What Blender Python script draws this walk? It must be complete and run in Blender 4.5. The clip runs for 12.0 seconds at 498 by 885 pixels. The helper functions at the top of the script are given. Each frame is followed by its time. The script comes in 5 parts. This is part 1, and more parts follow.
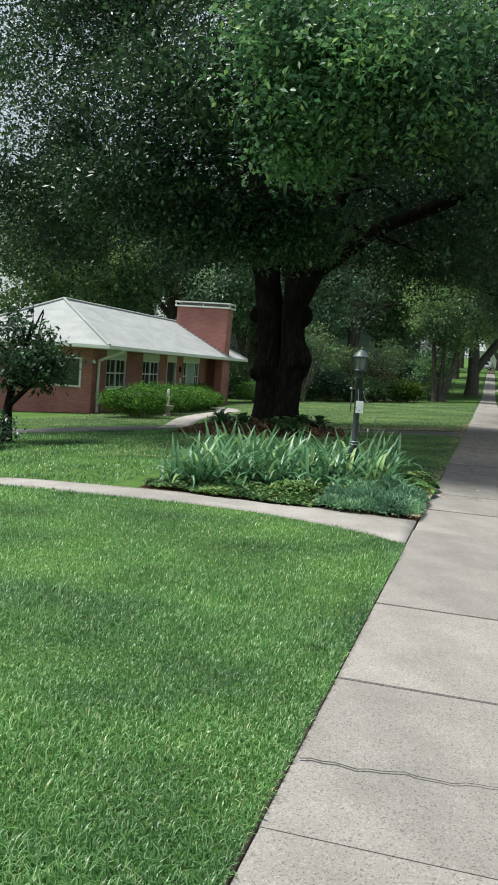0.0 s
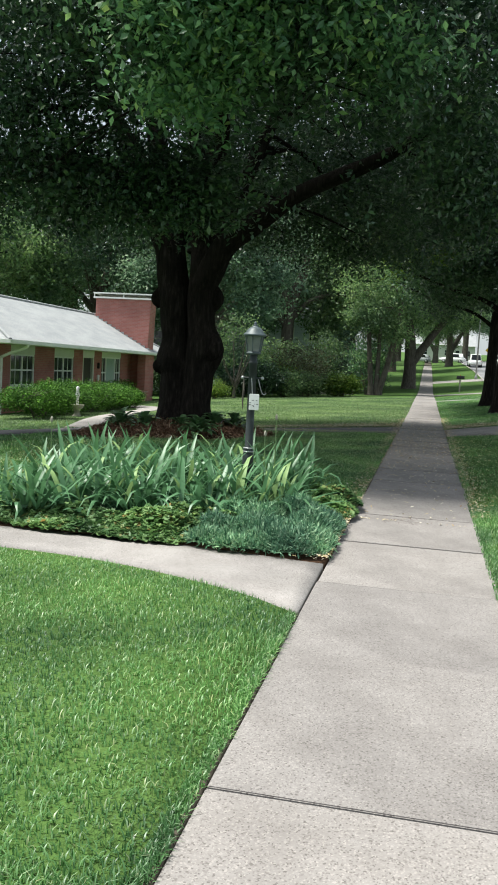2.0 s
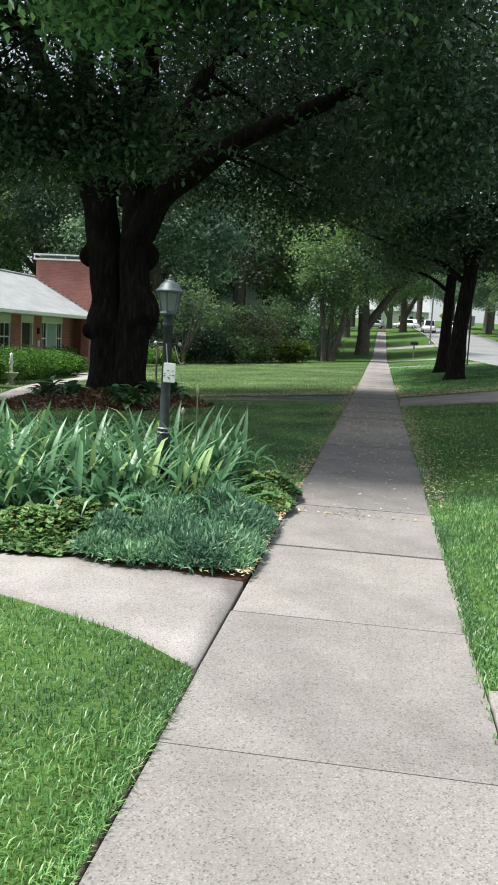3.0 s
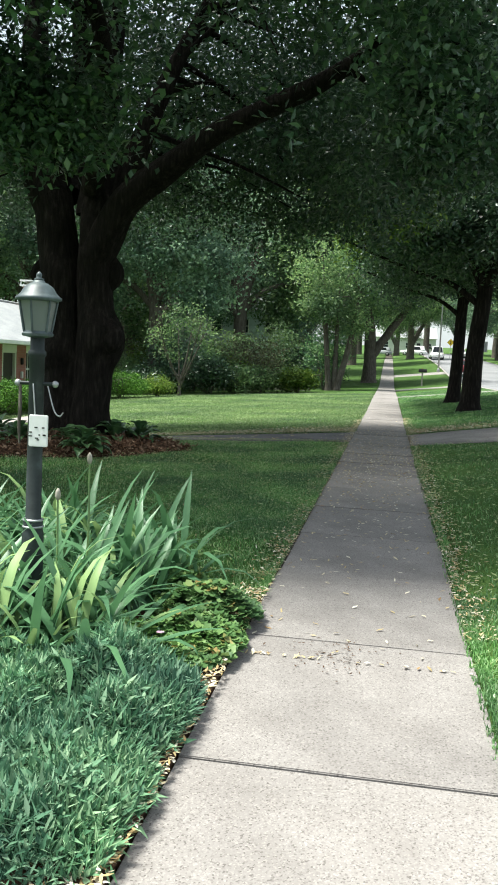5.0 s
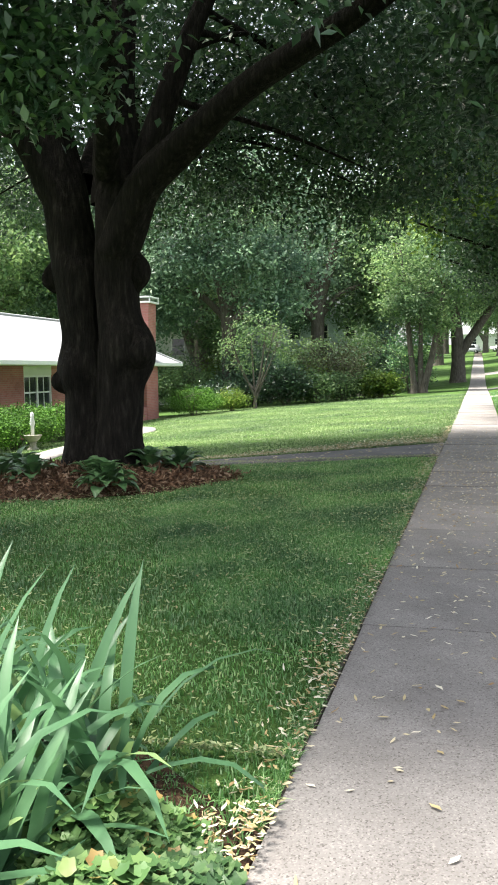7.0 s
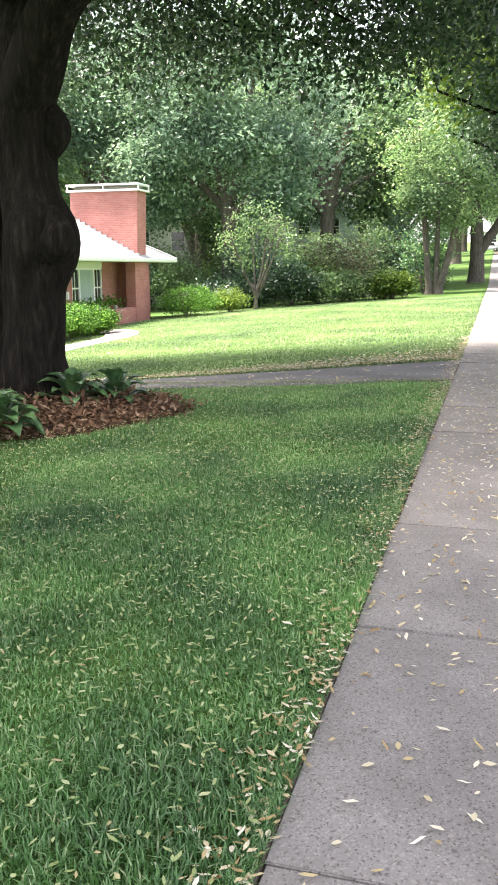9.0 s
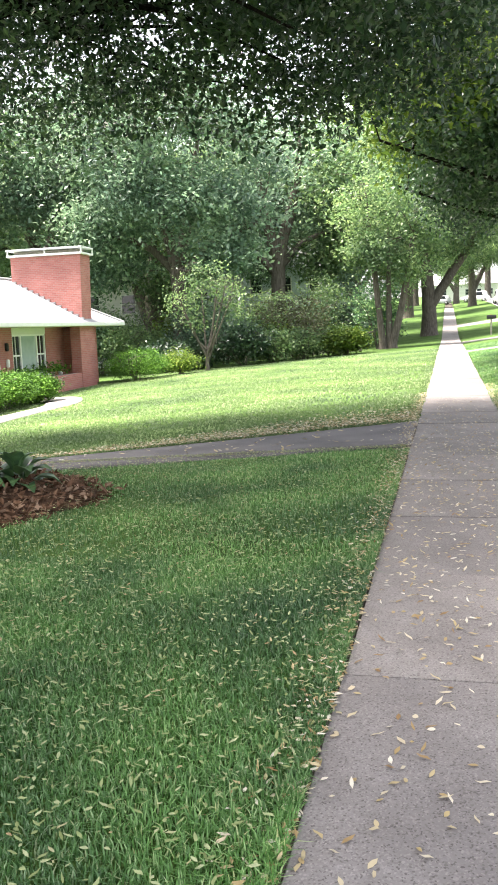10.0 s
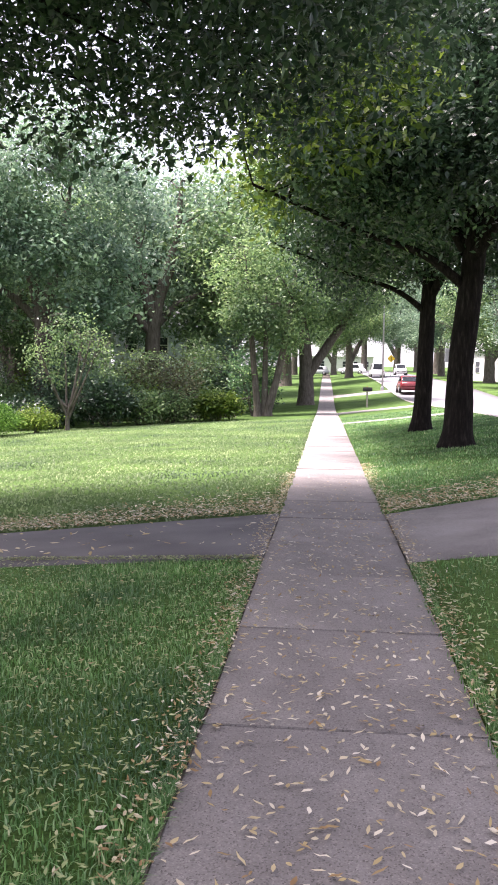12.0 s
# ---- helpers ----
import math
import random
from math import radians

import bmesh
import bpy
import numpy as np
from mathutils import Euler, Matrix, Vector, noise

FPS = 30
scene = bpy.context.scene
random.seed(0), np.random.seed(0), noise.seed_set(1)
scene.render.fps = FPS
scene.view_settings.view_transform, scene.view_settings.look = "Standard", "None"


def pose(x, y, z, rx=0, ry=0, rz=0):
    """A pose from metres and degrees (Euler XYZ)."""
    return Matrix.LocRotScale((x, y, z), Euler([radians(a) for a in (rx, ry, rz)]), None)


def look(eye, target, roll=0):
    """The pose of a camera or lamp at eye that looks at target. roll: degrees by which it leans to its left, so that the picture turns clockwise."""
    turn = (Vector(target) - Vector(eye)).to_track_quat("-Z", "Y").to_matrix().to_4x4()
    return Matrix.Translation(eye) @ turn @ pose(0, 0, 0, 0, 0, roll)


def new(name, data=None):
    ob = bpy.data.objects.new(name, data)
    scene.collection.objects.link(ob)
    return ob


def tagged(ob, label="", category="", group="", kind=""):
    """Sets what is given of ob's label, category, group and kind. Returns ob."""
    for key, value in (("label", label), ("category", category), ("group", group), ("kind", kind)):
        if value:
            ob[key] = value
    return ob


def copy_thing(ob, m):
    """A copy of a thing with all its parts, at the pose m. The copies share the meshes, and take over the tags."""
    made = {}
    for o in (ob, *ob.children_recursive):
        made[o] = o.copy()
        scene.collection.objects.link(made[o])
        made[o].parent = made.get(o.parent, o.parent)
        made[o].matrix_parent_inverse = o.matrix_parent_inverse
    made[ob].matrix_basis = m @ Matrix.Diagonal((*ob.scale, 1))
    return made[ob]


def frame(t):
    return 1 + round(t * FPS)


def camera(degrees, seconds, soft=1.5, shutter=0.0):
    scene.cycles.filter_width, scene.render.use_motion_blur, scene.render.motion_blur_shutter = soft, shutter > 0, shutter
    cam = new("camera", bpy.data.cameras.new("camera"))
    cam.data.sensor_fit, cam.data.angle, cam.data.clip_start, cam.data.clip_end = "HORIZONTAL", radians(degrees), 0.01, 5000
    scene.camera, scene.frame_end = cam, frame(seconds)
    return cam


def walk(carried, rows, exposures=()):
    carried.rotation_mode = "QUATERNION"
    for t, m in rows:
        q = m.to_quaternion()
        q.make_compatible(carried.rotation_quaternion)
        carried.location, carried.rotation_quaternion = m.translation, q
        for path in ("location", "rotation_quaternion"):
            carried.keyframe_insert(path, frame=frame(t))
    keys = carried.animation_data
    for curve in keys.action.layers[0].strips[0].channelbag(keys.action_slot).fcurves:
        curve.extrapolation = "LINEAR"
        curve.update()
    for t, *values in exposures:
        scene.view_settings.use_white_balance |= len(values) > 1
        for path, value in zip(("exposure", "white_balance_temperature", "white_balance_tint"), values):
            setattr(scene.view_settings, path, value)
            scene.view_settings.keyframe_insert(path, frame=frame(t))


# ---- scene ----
cam = camera(32.7, 12.0, soft=1.8)
SIDE = 0.2
ROWS = [
    (0.0, 0.241, 1.152, 1.515, 84.91, -4.19, 15.85),
    (0.5, 0.254, 1.929, 1.492, 82.29, -2.94, 15.90),
    (1.0, 0.277, 2.682, 1.482, 82.23, -3.59, 11.81),
    (1.5, 0.268, 3.394, 1.479, 86.35, -4.56, 12.27),
    (2.0, 0.277, 4.088, 1.431, 84.95, -3.23, 11.84),
    (2.5, 0.278, 4.822, 1.429, 84.01, -3.21, 12.82),
    (3.0, 0.313, 5.543, 1.429, 82.84, -3.23, 8.82),
    (3.5, 0.335, 6.236, 1.449, 83.01, -5.40, 7.97),
    (5.5, 0.332, 8.975, 1.480, 85.85, -1.34, 9.23),
    (6.0, 0.274, 9.643, 1.480, 86.90, 0.15, 8.92),
    (6.5, 0.296, 10.339, 1.445, 85.83, -0.37, 13.05),
    (8.5, 0.141, 13.220, 1.482, 83.98, 2.52, 17.50),
    (9.0, 0.129, 13.987, 1.465, 78.46, 0.32, 15.92),
    (9.5, 0.098, 14.708, 1.440, 78.11, 2.75, 15.14),
    (10.0, 0.078, 15.434, 1.454, 82.33, 2.19, 13.07),
    (10.5, 0.069, 16.156, 1.464, 86.57, 2.09, 14.00),
    (11.0, 0.072, 16.877, 1.458, 88.40, 1.18, 5.49),
    (11.5, 0.087, 17.594, 1.465, 88.61, -1.38, 4.58),
    (12.0, 0.137, 18.270, 1.439, 86.44, -0.90, 5.13),
]
EXPOSURES = [(0.0, 0.3, 6350, 1), (1.5, 0.5, 6350, 3), (3.5, 0.6, 6300, 5), (5.5, 1.1, 6400, 1), (6.5, 1.4, 6500, 4), (8.5, 2.35, 6850, 15), (9.5, 2.46, 6850, 15), (10.5, 2.02, 6750, 21), (11.0, 1.95, 6500, 30), (12.0, 1.75, 6500, 30)]
walk(cam, [(t, pose(*row)) for t, *row in ROWS],
     exposures=EXPOSURES)

# ---- world and sun: hazy high sun, bright milky sky ----
SUN_ELEV, SUN_AZ = 67.0, 262.0
world = bpy.data.worlds.new("world")
scene.world = world
world.use_nodes = True
wn = world.node_tree.nodes
sky = wn.new("ShaderNodeTexSky")
sky.sky_type, sky.sun_disc = "NISHITA", False
sky.sun_elevation, sky.sun_rotation = radians(SUN_ELEV), radians(SUN_AZ)
sky.dust_density, sky.air_density, sky.ozone_density = 4.0, 1.0, 1.0
wn["Background"].inputs["Strength"].default_value = 0.12
haze = wn.new("ShaderNodeMix")
haze.data_type = "RGBA"
haze.inputs[0].default_value, haze.inputs[7].default_value = 0.55, (5.4, 5.6, 5.8, 1)
world.node_tree.links.new(sky.outputs["Color"], haze.inputs[6])
world.node_tree.links.new(haze.outputs[2], wn["Background"].inputs["Color"])
sun_data = bpy.data.lights.new("sun", "SUN")
sun_data.energy, sun_data.angle, sun_data.color = 5.0, radians(18), (1.0, 0.96, 0.9)
sun = new("sun", sun_data)
az, el = radians(SUN_AZ), radians(SUN_ELEV)
sun.matrix_world = look((math.sin(az) * math.cos(el) * 50, math.cos(az) * math.cos(el) * 50, math.sin(el) * 50), (0, 0, 0))


# ---- materials ----
def shader(name, rough=0.8, metal=0.0, spec=0.3):
    m = bpy.data.materials.new(name)
    m.use_nodes = True
    b = m.node_tree.nodes["Principled BSDF"]
    b.inputs["Roughness"].default_value, b.inputs["Metallic"].default_value = rough, metal
    b.inputs["Specular IOR Level"].default_value = spec
    return m, m.node_tree.nodes, m.node_tree.links, b


def ramp(nt, stops):
    r = nt.new("ShaderNodeValToRGB")
    els = r.color_ramp.elements
    els[0].position, els[0].color = stops[0][0], (*stops[0][1], 1)
    els[1].position, els[1].color = stops[-1][0], (*stops[-1][1], 1)
    for p, c in stops[1:-1]:
        e = els.new(p)
        e.color = (*c, 1)
    return r


def mixed(nt, lk, kind, fac, a, b):
    n = nt.new("ShaderNodeMix")
    n.data_type, n.blend_type = "RGBA", kind
    if isinstance(fac, float):
        n.inputs[0].default_value = fac
    else:
        lk.new(fac, n.inputs[0])
    for sock, v in ((n.inputs[6], a), (n.inputs[7], b)):
        if isinstance(v, tuple):
            sock.default_value = (*v, 1)
        else:
            lk.new(v, sock)
    return n.outputs[2]


def noisy(name, stops, scale=4.0, fine=60.0, rough=0.85, bump=0.3, dist=0.01, spec=0.3, metal=0.0, fine_amount=0.35, stretch=None):
    """A surface with broad patches of colour, a fine grain and relief, in metres."""
    m, nt, lk, b = shader(name, rough, metal, spec)
    co = nt.new("ShaderNodeTexCoord")
    src = co.outputs["Object"]
    if stretch:
        mp = nt.new("ShaderNodeMapping")
        mp.inputs["Scale"].default_value = stretch
        lk.new(src, mp.inputs["Vector"])
        src = mp.outputs["Vector"]
    n1, n2 = nt.new("ShaderNodeTexNoise"), nt.new("ShaderNodeTexNoise")
    n1.inputs["Scale"].default_value, n1.inputs["Detail"].default_value = scale, 5
    n2.inputs["Scale"].default_value, n2.inputs["Detail"].default_value = fine, 3
    lk.new(src, n1.inputs["Vector"]), lk.new(src, n2.inputs["Vector"])
    r = ramp(nt, stops)
    lk.new(n1.outputs["Fac"], r.inputs["Fac"])
    g = ramp(nt, [(0.3, (0.35, 0.35, 0.35)), (0.7, (1, 1, 1))])
    lk.new(n2.outputs["Fac"], g.inputs["Fac"])
    lk.new(mixed(nt, lk, "MULTIPLY", fine_amount, r.outputs["Color"], g.outputs["Color"]), b.inputs["Base Color"])
    if bump:
        bp = nt.new("ShaderNodeBump")
        bp.inputs["Strength"].default_value, bp.inputs["Distance"].default_value = bump, dist
        lk.new(n2.outputs["Fac"], bp.inputs["Height"])
        lk.new(bp.outputs["Normal"], b.inputs["Normal"])
    return m


def leafy(name, stops, rough=0.5, through_light=0.3, spec=0.35, patch=0.0):
    """Leaves: each island its own tint, some light passing through."""
    m, nt, lk, b = shader(name, rough, 0.0, spec)
    geo = nt.new("ShaderNodeNewGeometry")
    r = ramp(nt, stops)
    lk.new(geo.outputs["Random Per Island"], r.inputs["Fac"])
    col = r.outputs["Color"]
    if patch:
        co, n = nt.new("ShaderNodeTexCoord"), nt.new("ShaderNodeTexNoise")
        n.inputs["Scale"].default_value, n.inputs["Detail"].default_value = patch, 4
        lk.new(co.outputs["Object"], n.inputs["Vector"])
        g = ramp(nt, [(0.32, (0.5, 0.54, 0.55)), (0.68, (1.3, 1.24, 1.0))])
        lk.new(n.outputs["Fac"], g.inputs["Fac"])
        col = mixed(nt, lk, "MULTIPLY", 1.0, col, g.outputs["Color"])
    lk.new(col, b.inputs["Base Color"])
    tr = nt.new("ShaderNodeBsdfTranslucent")
    lk.new(col, tr.inputs["Color"])
    mx = nt.new("ShaderNodeMixShader")
    mx.inputs[0].default_value = through_light
    out = nt["Material Output"]
    lk.new(b.outputs["BSDF"], mx.inputs[1]), lk.new(tr.outputs["BSDF"], mx.inputs[2])
    lk.new(mx.outputs["Shader"], out.inputs["Surface"])
    return m


def concrete_material(name, light, dark):
    m, nt, lk, b = shader(name, 0.9, 0.0, 0.2)
    co, info = nt.new("ShaderNodeTexCoord"), nt.new("ShaderNodeObjectInfo")
    big, mid, grit = (nt.new("ShaderNodeTexNoise") for _ in range(3))
    vor = nt.new("ShaderNodeTexVoronoi")
    for n, s, d in ((big, 0.8, 6), (mid, 3.5, 6), (grit, 120, 4)):
        n.inputs["Scale"].default_value, n.inputs["Detail"].default_value = s, d
        lk.new(co.outputs["Object"], n.inputs["Vector"])
    vor.inputs["Scale"].default_value = 165
    lk.new(co.outputs["Object"], vor.inputs["Vector"])
    r = ramp(nt, [(0.3, dark), (0.62, light)])
    lk.new(big.outputs["Fac"], r.inputs["Fac"])
    g = ramp(nt, [(0.12, (0.45, 0.43, 0.42)), (0.3, (0.9, 0.89, 0.88)), (0.7, (1.0, 1.0, 1.0)), (0.88, (1.3, 1.28, 1.26))])
    bw = nt.new("ShaderNodeRGBToBW")
    lk.new(vor.outputs["Color"], bw.inputs["Color"])
    lk.new(bw.outputs["Val"], g.inputs["Fac"])
    c = mixed(nt, lk, "MULTIPLY", 0.85, r.outputs["Color"], g.outputs["Color"])
    g2 = ramp(nt, [(0.3, (0.84, 0.83, 0.82)), (0.7, (1.06, 1.06, 1.06))])
    lk.new(mid.outputs["Fac"], g2.inputs["Fac"])
    c = mixed(nt, lk, "MULTIPLY", 0.8, c, g2.outputs["Color"])
    g3 = ramp(nt, [(0.0, (0.86, 0.86, 0.86)), (1.0, (1.1, 1.09, 1.07))])
    lk.new(info.outputs["Random"], g3.inputs["Fac"])
    lk.new(mixed(nt, lk, "MULTIPLY", 0.7, c, g3.outputs["Color"]), b.inputs["Base Color"])
    bp = nt.new("ShaderNodeBump")
    bp.inputs["Strength"].default_value, bp.inputs["Distance"].default_value = 0.12, 0.003
    lk.new(grit.outputs["Fac"], bp.inputs["Height"])
    lk.new(bp.outputs["Normal"], b.inputs["Normal"])
    return m


def brick_material(name):
    m, nt, lk, b = shader(name, 0.85, 0.0, 0.25)
    co, sep, mk = nt.new("ShaderNodeTexCoord"), nt.new("ShaderNodeSeparateXYZ"), nt.new("ShaderNodeCombineXYZ")
    add = nt.new("ShaderNodeMath")
    lk.new(co.outputs["Object"], sep.inputs[0])
    lk.new(sep.outputs["X"], add.inputs[0]), lk.new(sep.outputs["Y"], add.inputs[1])
    lk.new(add.outputs[0], mk.inputs["X"]), lk.new(sep.outputs["Z"], mk.inputs["Y"])
    br, n = nt.new("ShaderNodeTexBrick"), nt.new("ShaderNodeTexNoise")
    lk.new(mk.outputs[0], br.inputs["Vector"])
    br.inputs["Scale"].default_value = 1.0
    br.inputs["Brick Width"].default_value, br.inputs["Row Height"].default_value, br.inputs["Mortar Size"].default_value = 0.21, 0.075, 0.006
    br.inputs["Color1"].default_value, br.inputs["Color2"].default_value = (0.42, 0.165, 0.145, 1), (0.35, 0.125, 0.11, 1)
    br.inputs["Mortar"].default_value = (0.34, 0.26, 0.23, 1)
    n.inputs["Scale"].default_value = 1.1
    lk.new(co.outputs["Object"], n.inputs["Vector"])
    g = ramp(nt, [(0.3, (0.8, 0.78, 0.78)), (0.7, (1.12, 1.12, 1.12))])
    lk.new(n.outputs["Fac"], g.inputs["Fac"])
    lk.new(mixed(nt, lk, "MULTIPLY", 0.8, br.outputs["Color"], g.outputs["Color"]), b.inputs["Base Color"])
    bp = nt.new("ShaderNodeBump")
    bp.inputs["Strength"].default_value, bp.inputs["Distance"].default_value = 0.4, 0.01
    lk.new(br.outputs["Fac"], bp.inputs["Height"])
    bp.invert = True
    lk.new(bp.outputs["Normal"], b.inputs["Normal"])
    return m


def glass_material(name, tint=(0.03, 0.035, 0.04)):
    m, nt, lk, b = shader(name, 0.06, 0.0, 0.6)
    b.inputs["Base Color"].default_value = (*tint, 1)
    return m


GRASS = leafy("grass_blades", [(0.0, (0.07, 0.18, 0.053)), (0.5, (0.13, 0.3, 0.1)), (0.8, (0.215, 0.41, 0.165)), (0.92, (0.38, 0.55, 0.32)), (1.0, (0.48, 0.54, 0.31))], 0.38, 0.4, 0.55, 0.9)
# Paler copy of the grass: full sun on the far lawn, as colour.
GRASS_SUNLIT = leafy("sunlit_pale_grass", [(0.0, (0.16, 0.245, 0.12)), (0.5, (0.25, 0.345, 0.19)), (0.85, (0.32, 0.415, 0.25)), (1.0, (0.37, 0.44, 0.29))], 0.7, 0.35, 0.12, 0.35)
LAWN = noisy("lawn_soil", [(0.3, (0.05, 0.095, 0.025)), (0.5, (0.078, 0.145, 0.036)), (0.7, (0.11, 0.19, 0.05))], 0.55, 45, 0.95, 0.7, 0.03, 0.1, fine_amount=0.6)
CONCRETE = concrete_material("sidewalk_concrete", (0.285, 0.265, 0.256), (0.2, 0.186, 0.181))
PALE_CONCRETE = concrete_material("pale_concrete", (0.35, 0.327, 0.315), (0.27, 0.252, 0.244))
JOINT = noisy("joint_dirt", [(0.3, (0.05, 0.042, 0.03)), (0.7, (0.09, 0.075, 0.055))], 8, 80)
ASPHALT = noisy("driveway_asphalt", [(0.3, (0.12, 0.115, 0.115)), (0.7, (0.19, 0.18, 0.18))], 1.2, 140, 0.9, 0.4, 0.006, 0.25)
ROAD = noisy("road_surface", [(0.3, (0.19, 0.19, 0.2)), (0.7, (0.26, 0.26, 0.27))], 0.4, 60, 0.85, 0.3, 0.006, 0.3)
BARK = noisy("dark_bark", [(0.3, (0.01, 0.009, 0.0075)), (0.55, (0.022, 0.018, 0.0155)), (0.75, (0.05, 0.043, 0.037))], 5, 16, 0.95, 1.0, 0.05, 0.1, fine_amount=0.6, stretch=(3.2, 3.2, 0.55))
PALE_BARK = noisy("grey_bark", [(0.3, (0.08, 0.07, 0.058)), (0.7, (0.19, 0.17, 0.145))], 4, 18, 0.95, 0.9, 0.03, 0.15, fine_amount=0.6, stretch=(3, 3, 0.6))
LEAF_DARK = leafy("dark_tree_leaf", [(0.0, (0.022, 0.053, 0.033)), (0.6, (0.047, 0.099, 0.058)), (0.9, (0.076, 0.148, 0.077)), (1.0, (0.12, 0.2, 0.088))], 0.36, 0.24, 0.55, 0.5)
# Brighter leaf colour that stands in for sun on the foliage.
LEAF_SUNLIT = leafy("sunlit_tree_leaf", [(0.0, (0.06, 0.15, 0.085)), (0.6, (0.135, 0.275, 0.14)), (0.92, (0.21, 0.37, 0.165)), (1.0, (0.31, 0.45, 0.16))], 0.38, 0.4, 0.5, 0.8)
LEAF_OLIVE = leafy("olive_tree_leaf", [(0.0, (0.05, 0.1, 0.02)), (0.6, (0.095, 0.165, 0.03)), (1.0, (0.18, 0.25, 0.05))], 0.6, 0.35, 0.2, 0.6)
# LEAF_MID, LEAF_BLUE: raised past real leaf tones, with sun and distance haze painted in.
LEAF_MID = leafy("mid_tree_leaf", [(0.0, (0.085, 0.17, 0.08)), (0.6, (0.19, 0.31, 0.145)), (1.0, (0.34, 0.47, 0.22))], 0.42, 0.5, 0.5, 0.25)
LEAF_YELLOW = leafy("yellowish_tree_leaf", [(0.0, (0.09, 0.17, 0.035)), (0.6, (0.16, 0.26, 0.05)), (1.0, (0.26, 0.35, 0.07))], 0.6, 0.4, 0.2, 0.35)
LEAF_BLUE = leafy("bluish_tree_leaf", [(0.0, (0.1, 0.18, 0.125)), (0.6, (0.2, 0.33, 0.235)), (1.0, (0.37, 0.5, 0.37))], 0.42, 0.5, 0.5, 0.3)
LEAF_RED = leafy("reddish_twig_leaf", [(0.0, (0.09, 0.1, 0.065)), (0.6, (0.15, 0.15, 0.095)), (1.0, (0.19, 0.22, 0.12))], 0.55, 0.25, 0.3, 0.4)
HEDGE_LEAF = leafy("hedge_leaf", [(0.0, (0.035, 0.1, 0.018)), (0.6, (0.08, 0.2, 0.028)), (1.0, (0.15, 0.31, 0.045))], 0.65, 0.12, 0.15, 1.2)
JUNIPER = leafy("juniper_needles", [(0.0, (0.055, 0.15, 0.095)), (0.5, (0.14, 0.3, 0.185)), (1.0, (0.32, 0.48, 0.33))], 0.6, 0.25, 0.3, 1.5)
GERANIUM = leafy("cranesbill_leaf", [(0.0, (0.07, 0.16, 0.055)), (0.6, (0.135, 0.255, 0.095)), (0.93, (0.23, 0.36, 0.14)), (1.0, (0.36, 0.24, 0.09))], 0.5, 0.3, 0.35, 1.5)
IRIS = leafy("iris_leaf", [(0.0, (0.05, 0.14, 0.078)), (0.5, (0.09, 0.215, 0.118)), (1.0, (0.18, 0.32, 0.165))], 0.4, 0.28, 0.45, 2.0)
IRIS_PALE = leafy("pale_iris_leaf", [(0.0, (0.2, 0.34, 0.16)), (1.0, (0.3, 0.43, 0.2))], 0.5, 0.25, 0.25, 2.0)
HOSTA = leafy("hosta_leaf", [(0.0, (0.05, 0.12, 0.055)), (0.7, (0.1, 0.2, 0.09)), (1.0, (0.2, 0.32, 0.17))], 0.4, 0.2, 0.5, 6.0)
DEAD_LEAF = leafy("fallen_leaf", [(0.0, (0.28, 0.17, 0.08)), (0.3, (0.45, 0.35, 0.17)), (0.65, (0.58, 0.5, 0.34)), (1.0, (0.74, 0.69, 0.58))], 0.6, 0.15, 0.3)
LAWN_LEAF = leafy("pale_green_fallen_leaf", [(0.0, (0.22, 0.27, 0.1)), (0.5, (0.32, 0.38, 0.17)), (0.85, (0.43, 0.47, 0.26)), (1.0, (0.4, 0.28, 0.15))], 0.6, 0.15, 0.3)
MULCH = leafy("bark_mulch", [(0.0, (0.1, 0.055, 0.033)), (0.6, (0.18, 0.105, 0.066)), (1.0, (0.33, 0.23, 0.16))], 0.9, 0.0, 0.1)
SOIL = noisy("bed_soil", [(0.3, (0.05, 0.03, 0.02)), (0.7, (0.13, 0.075, 0.045))], 6, 60, 0.95, 0.8, 0.02, 0.1)
PINK = noisy("pink_petal", [(0.3, (0.62, 0.36, 0.5)), (0.7, (0.75, 0.55, 0.66))], 20, 60, 0.6, 0)
BRICK = brick_material("red_brick")
ROOF = noisy("grey_shingles", [(0.3, (0.3, 0.31, 0.32)), (0.7, (0.4, 0.405, 0.41))], 0.8, 12, 0.85, 0.4, 0.02, 0.3, fine_amount=0.35, stretch=(1, 1, 5))
WHITE = noisy("white_paint", [(0.3, (0.74, 0.75, 0.74)), (0.7, (0.82, 0.82, 0.8))], 3, 40, 0.5, 0.05, 0.002, fine_amount=0.08)
CREAM = noisy("cream_soffit", [(0.3, (0.62, 0.64, 0.56)), (0.7, (0.7, 0.71, 0.63))], 2, 30, 0.6, 0.05, 0.002, fine_amount=0.08)
SIDING = noisy("pale_siding", [(0.3, (0.6, 0.6, 0.58)), (0.7, (0.7, 0.7, 0.68))], 1, 20, 0.7, 0.2, 0.01, fine_amount=0.15, stretch=(0.2, 0.2, 6))
BLUE_SIDING = noisy("blue_grey_siding", [(0.3, (0.45, 0.52, 0.6)), (0.7, (0.55, 0.62, 0.7))], 1, 20, 0.7, 0.2, 0.01, fine_amount=0.15, stretch=(0.2, 0.2, 6))
DARK_DOOR = noisy("dark_door_paint", [(0.3, (0.025, 0.022, 0.02)), (0.7, (0.05, 0.04, 0.035))], 3, 40, 0.4, 0.1, 0.003)
GLASS = glass_material("window_glass")
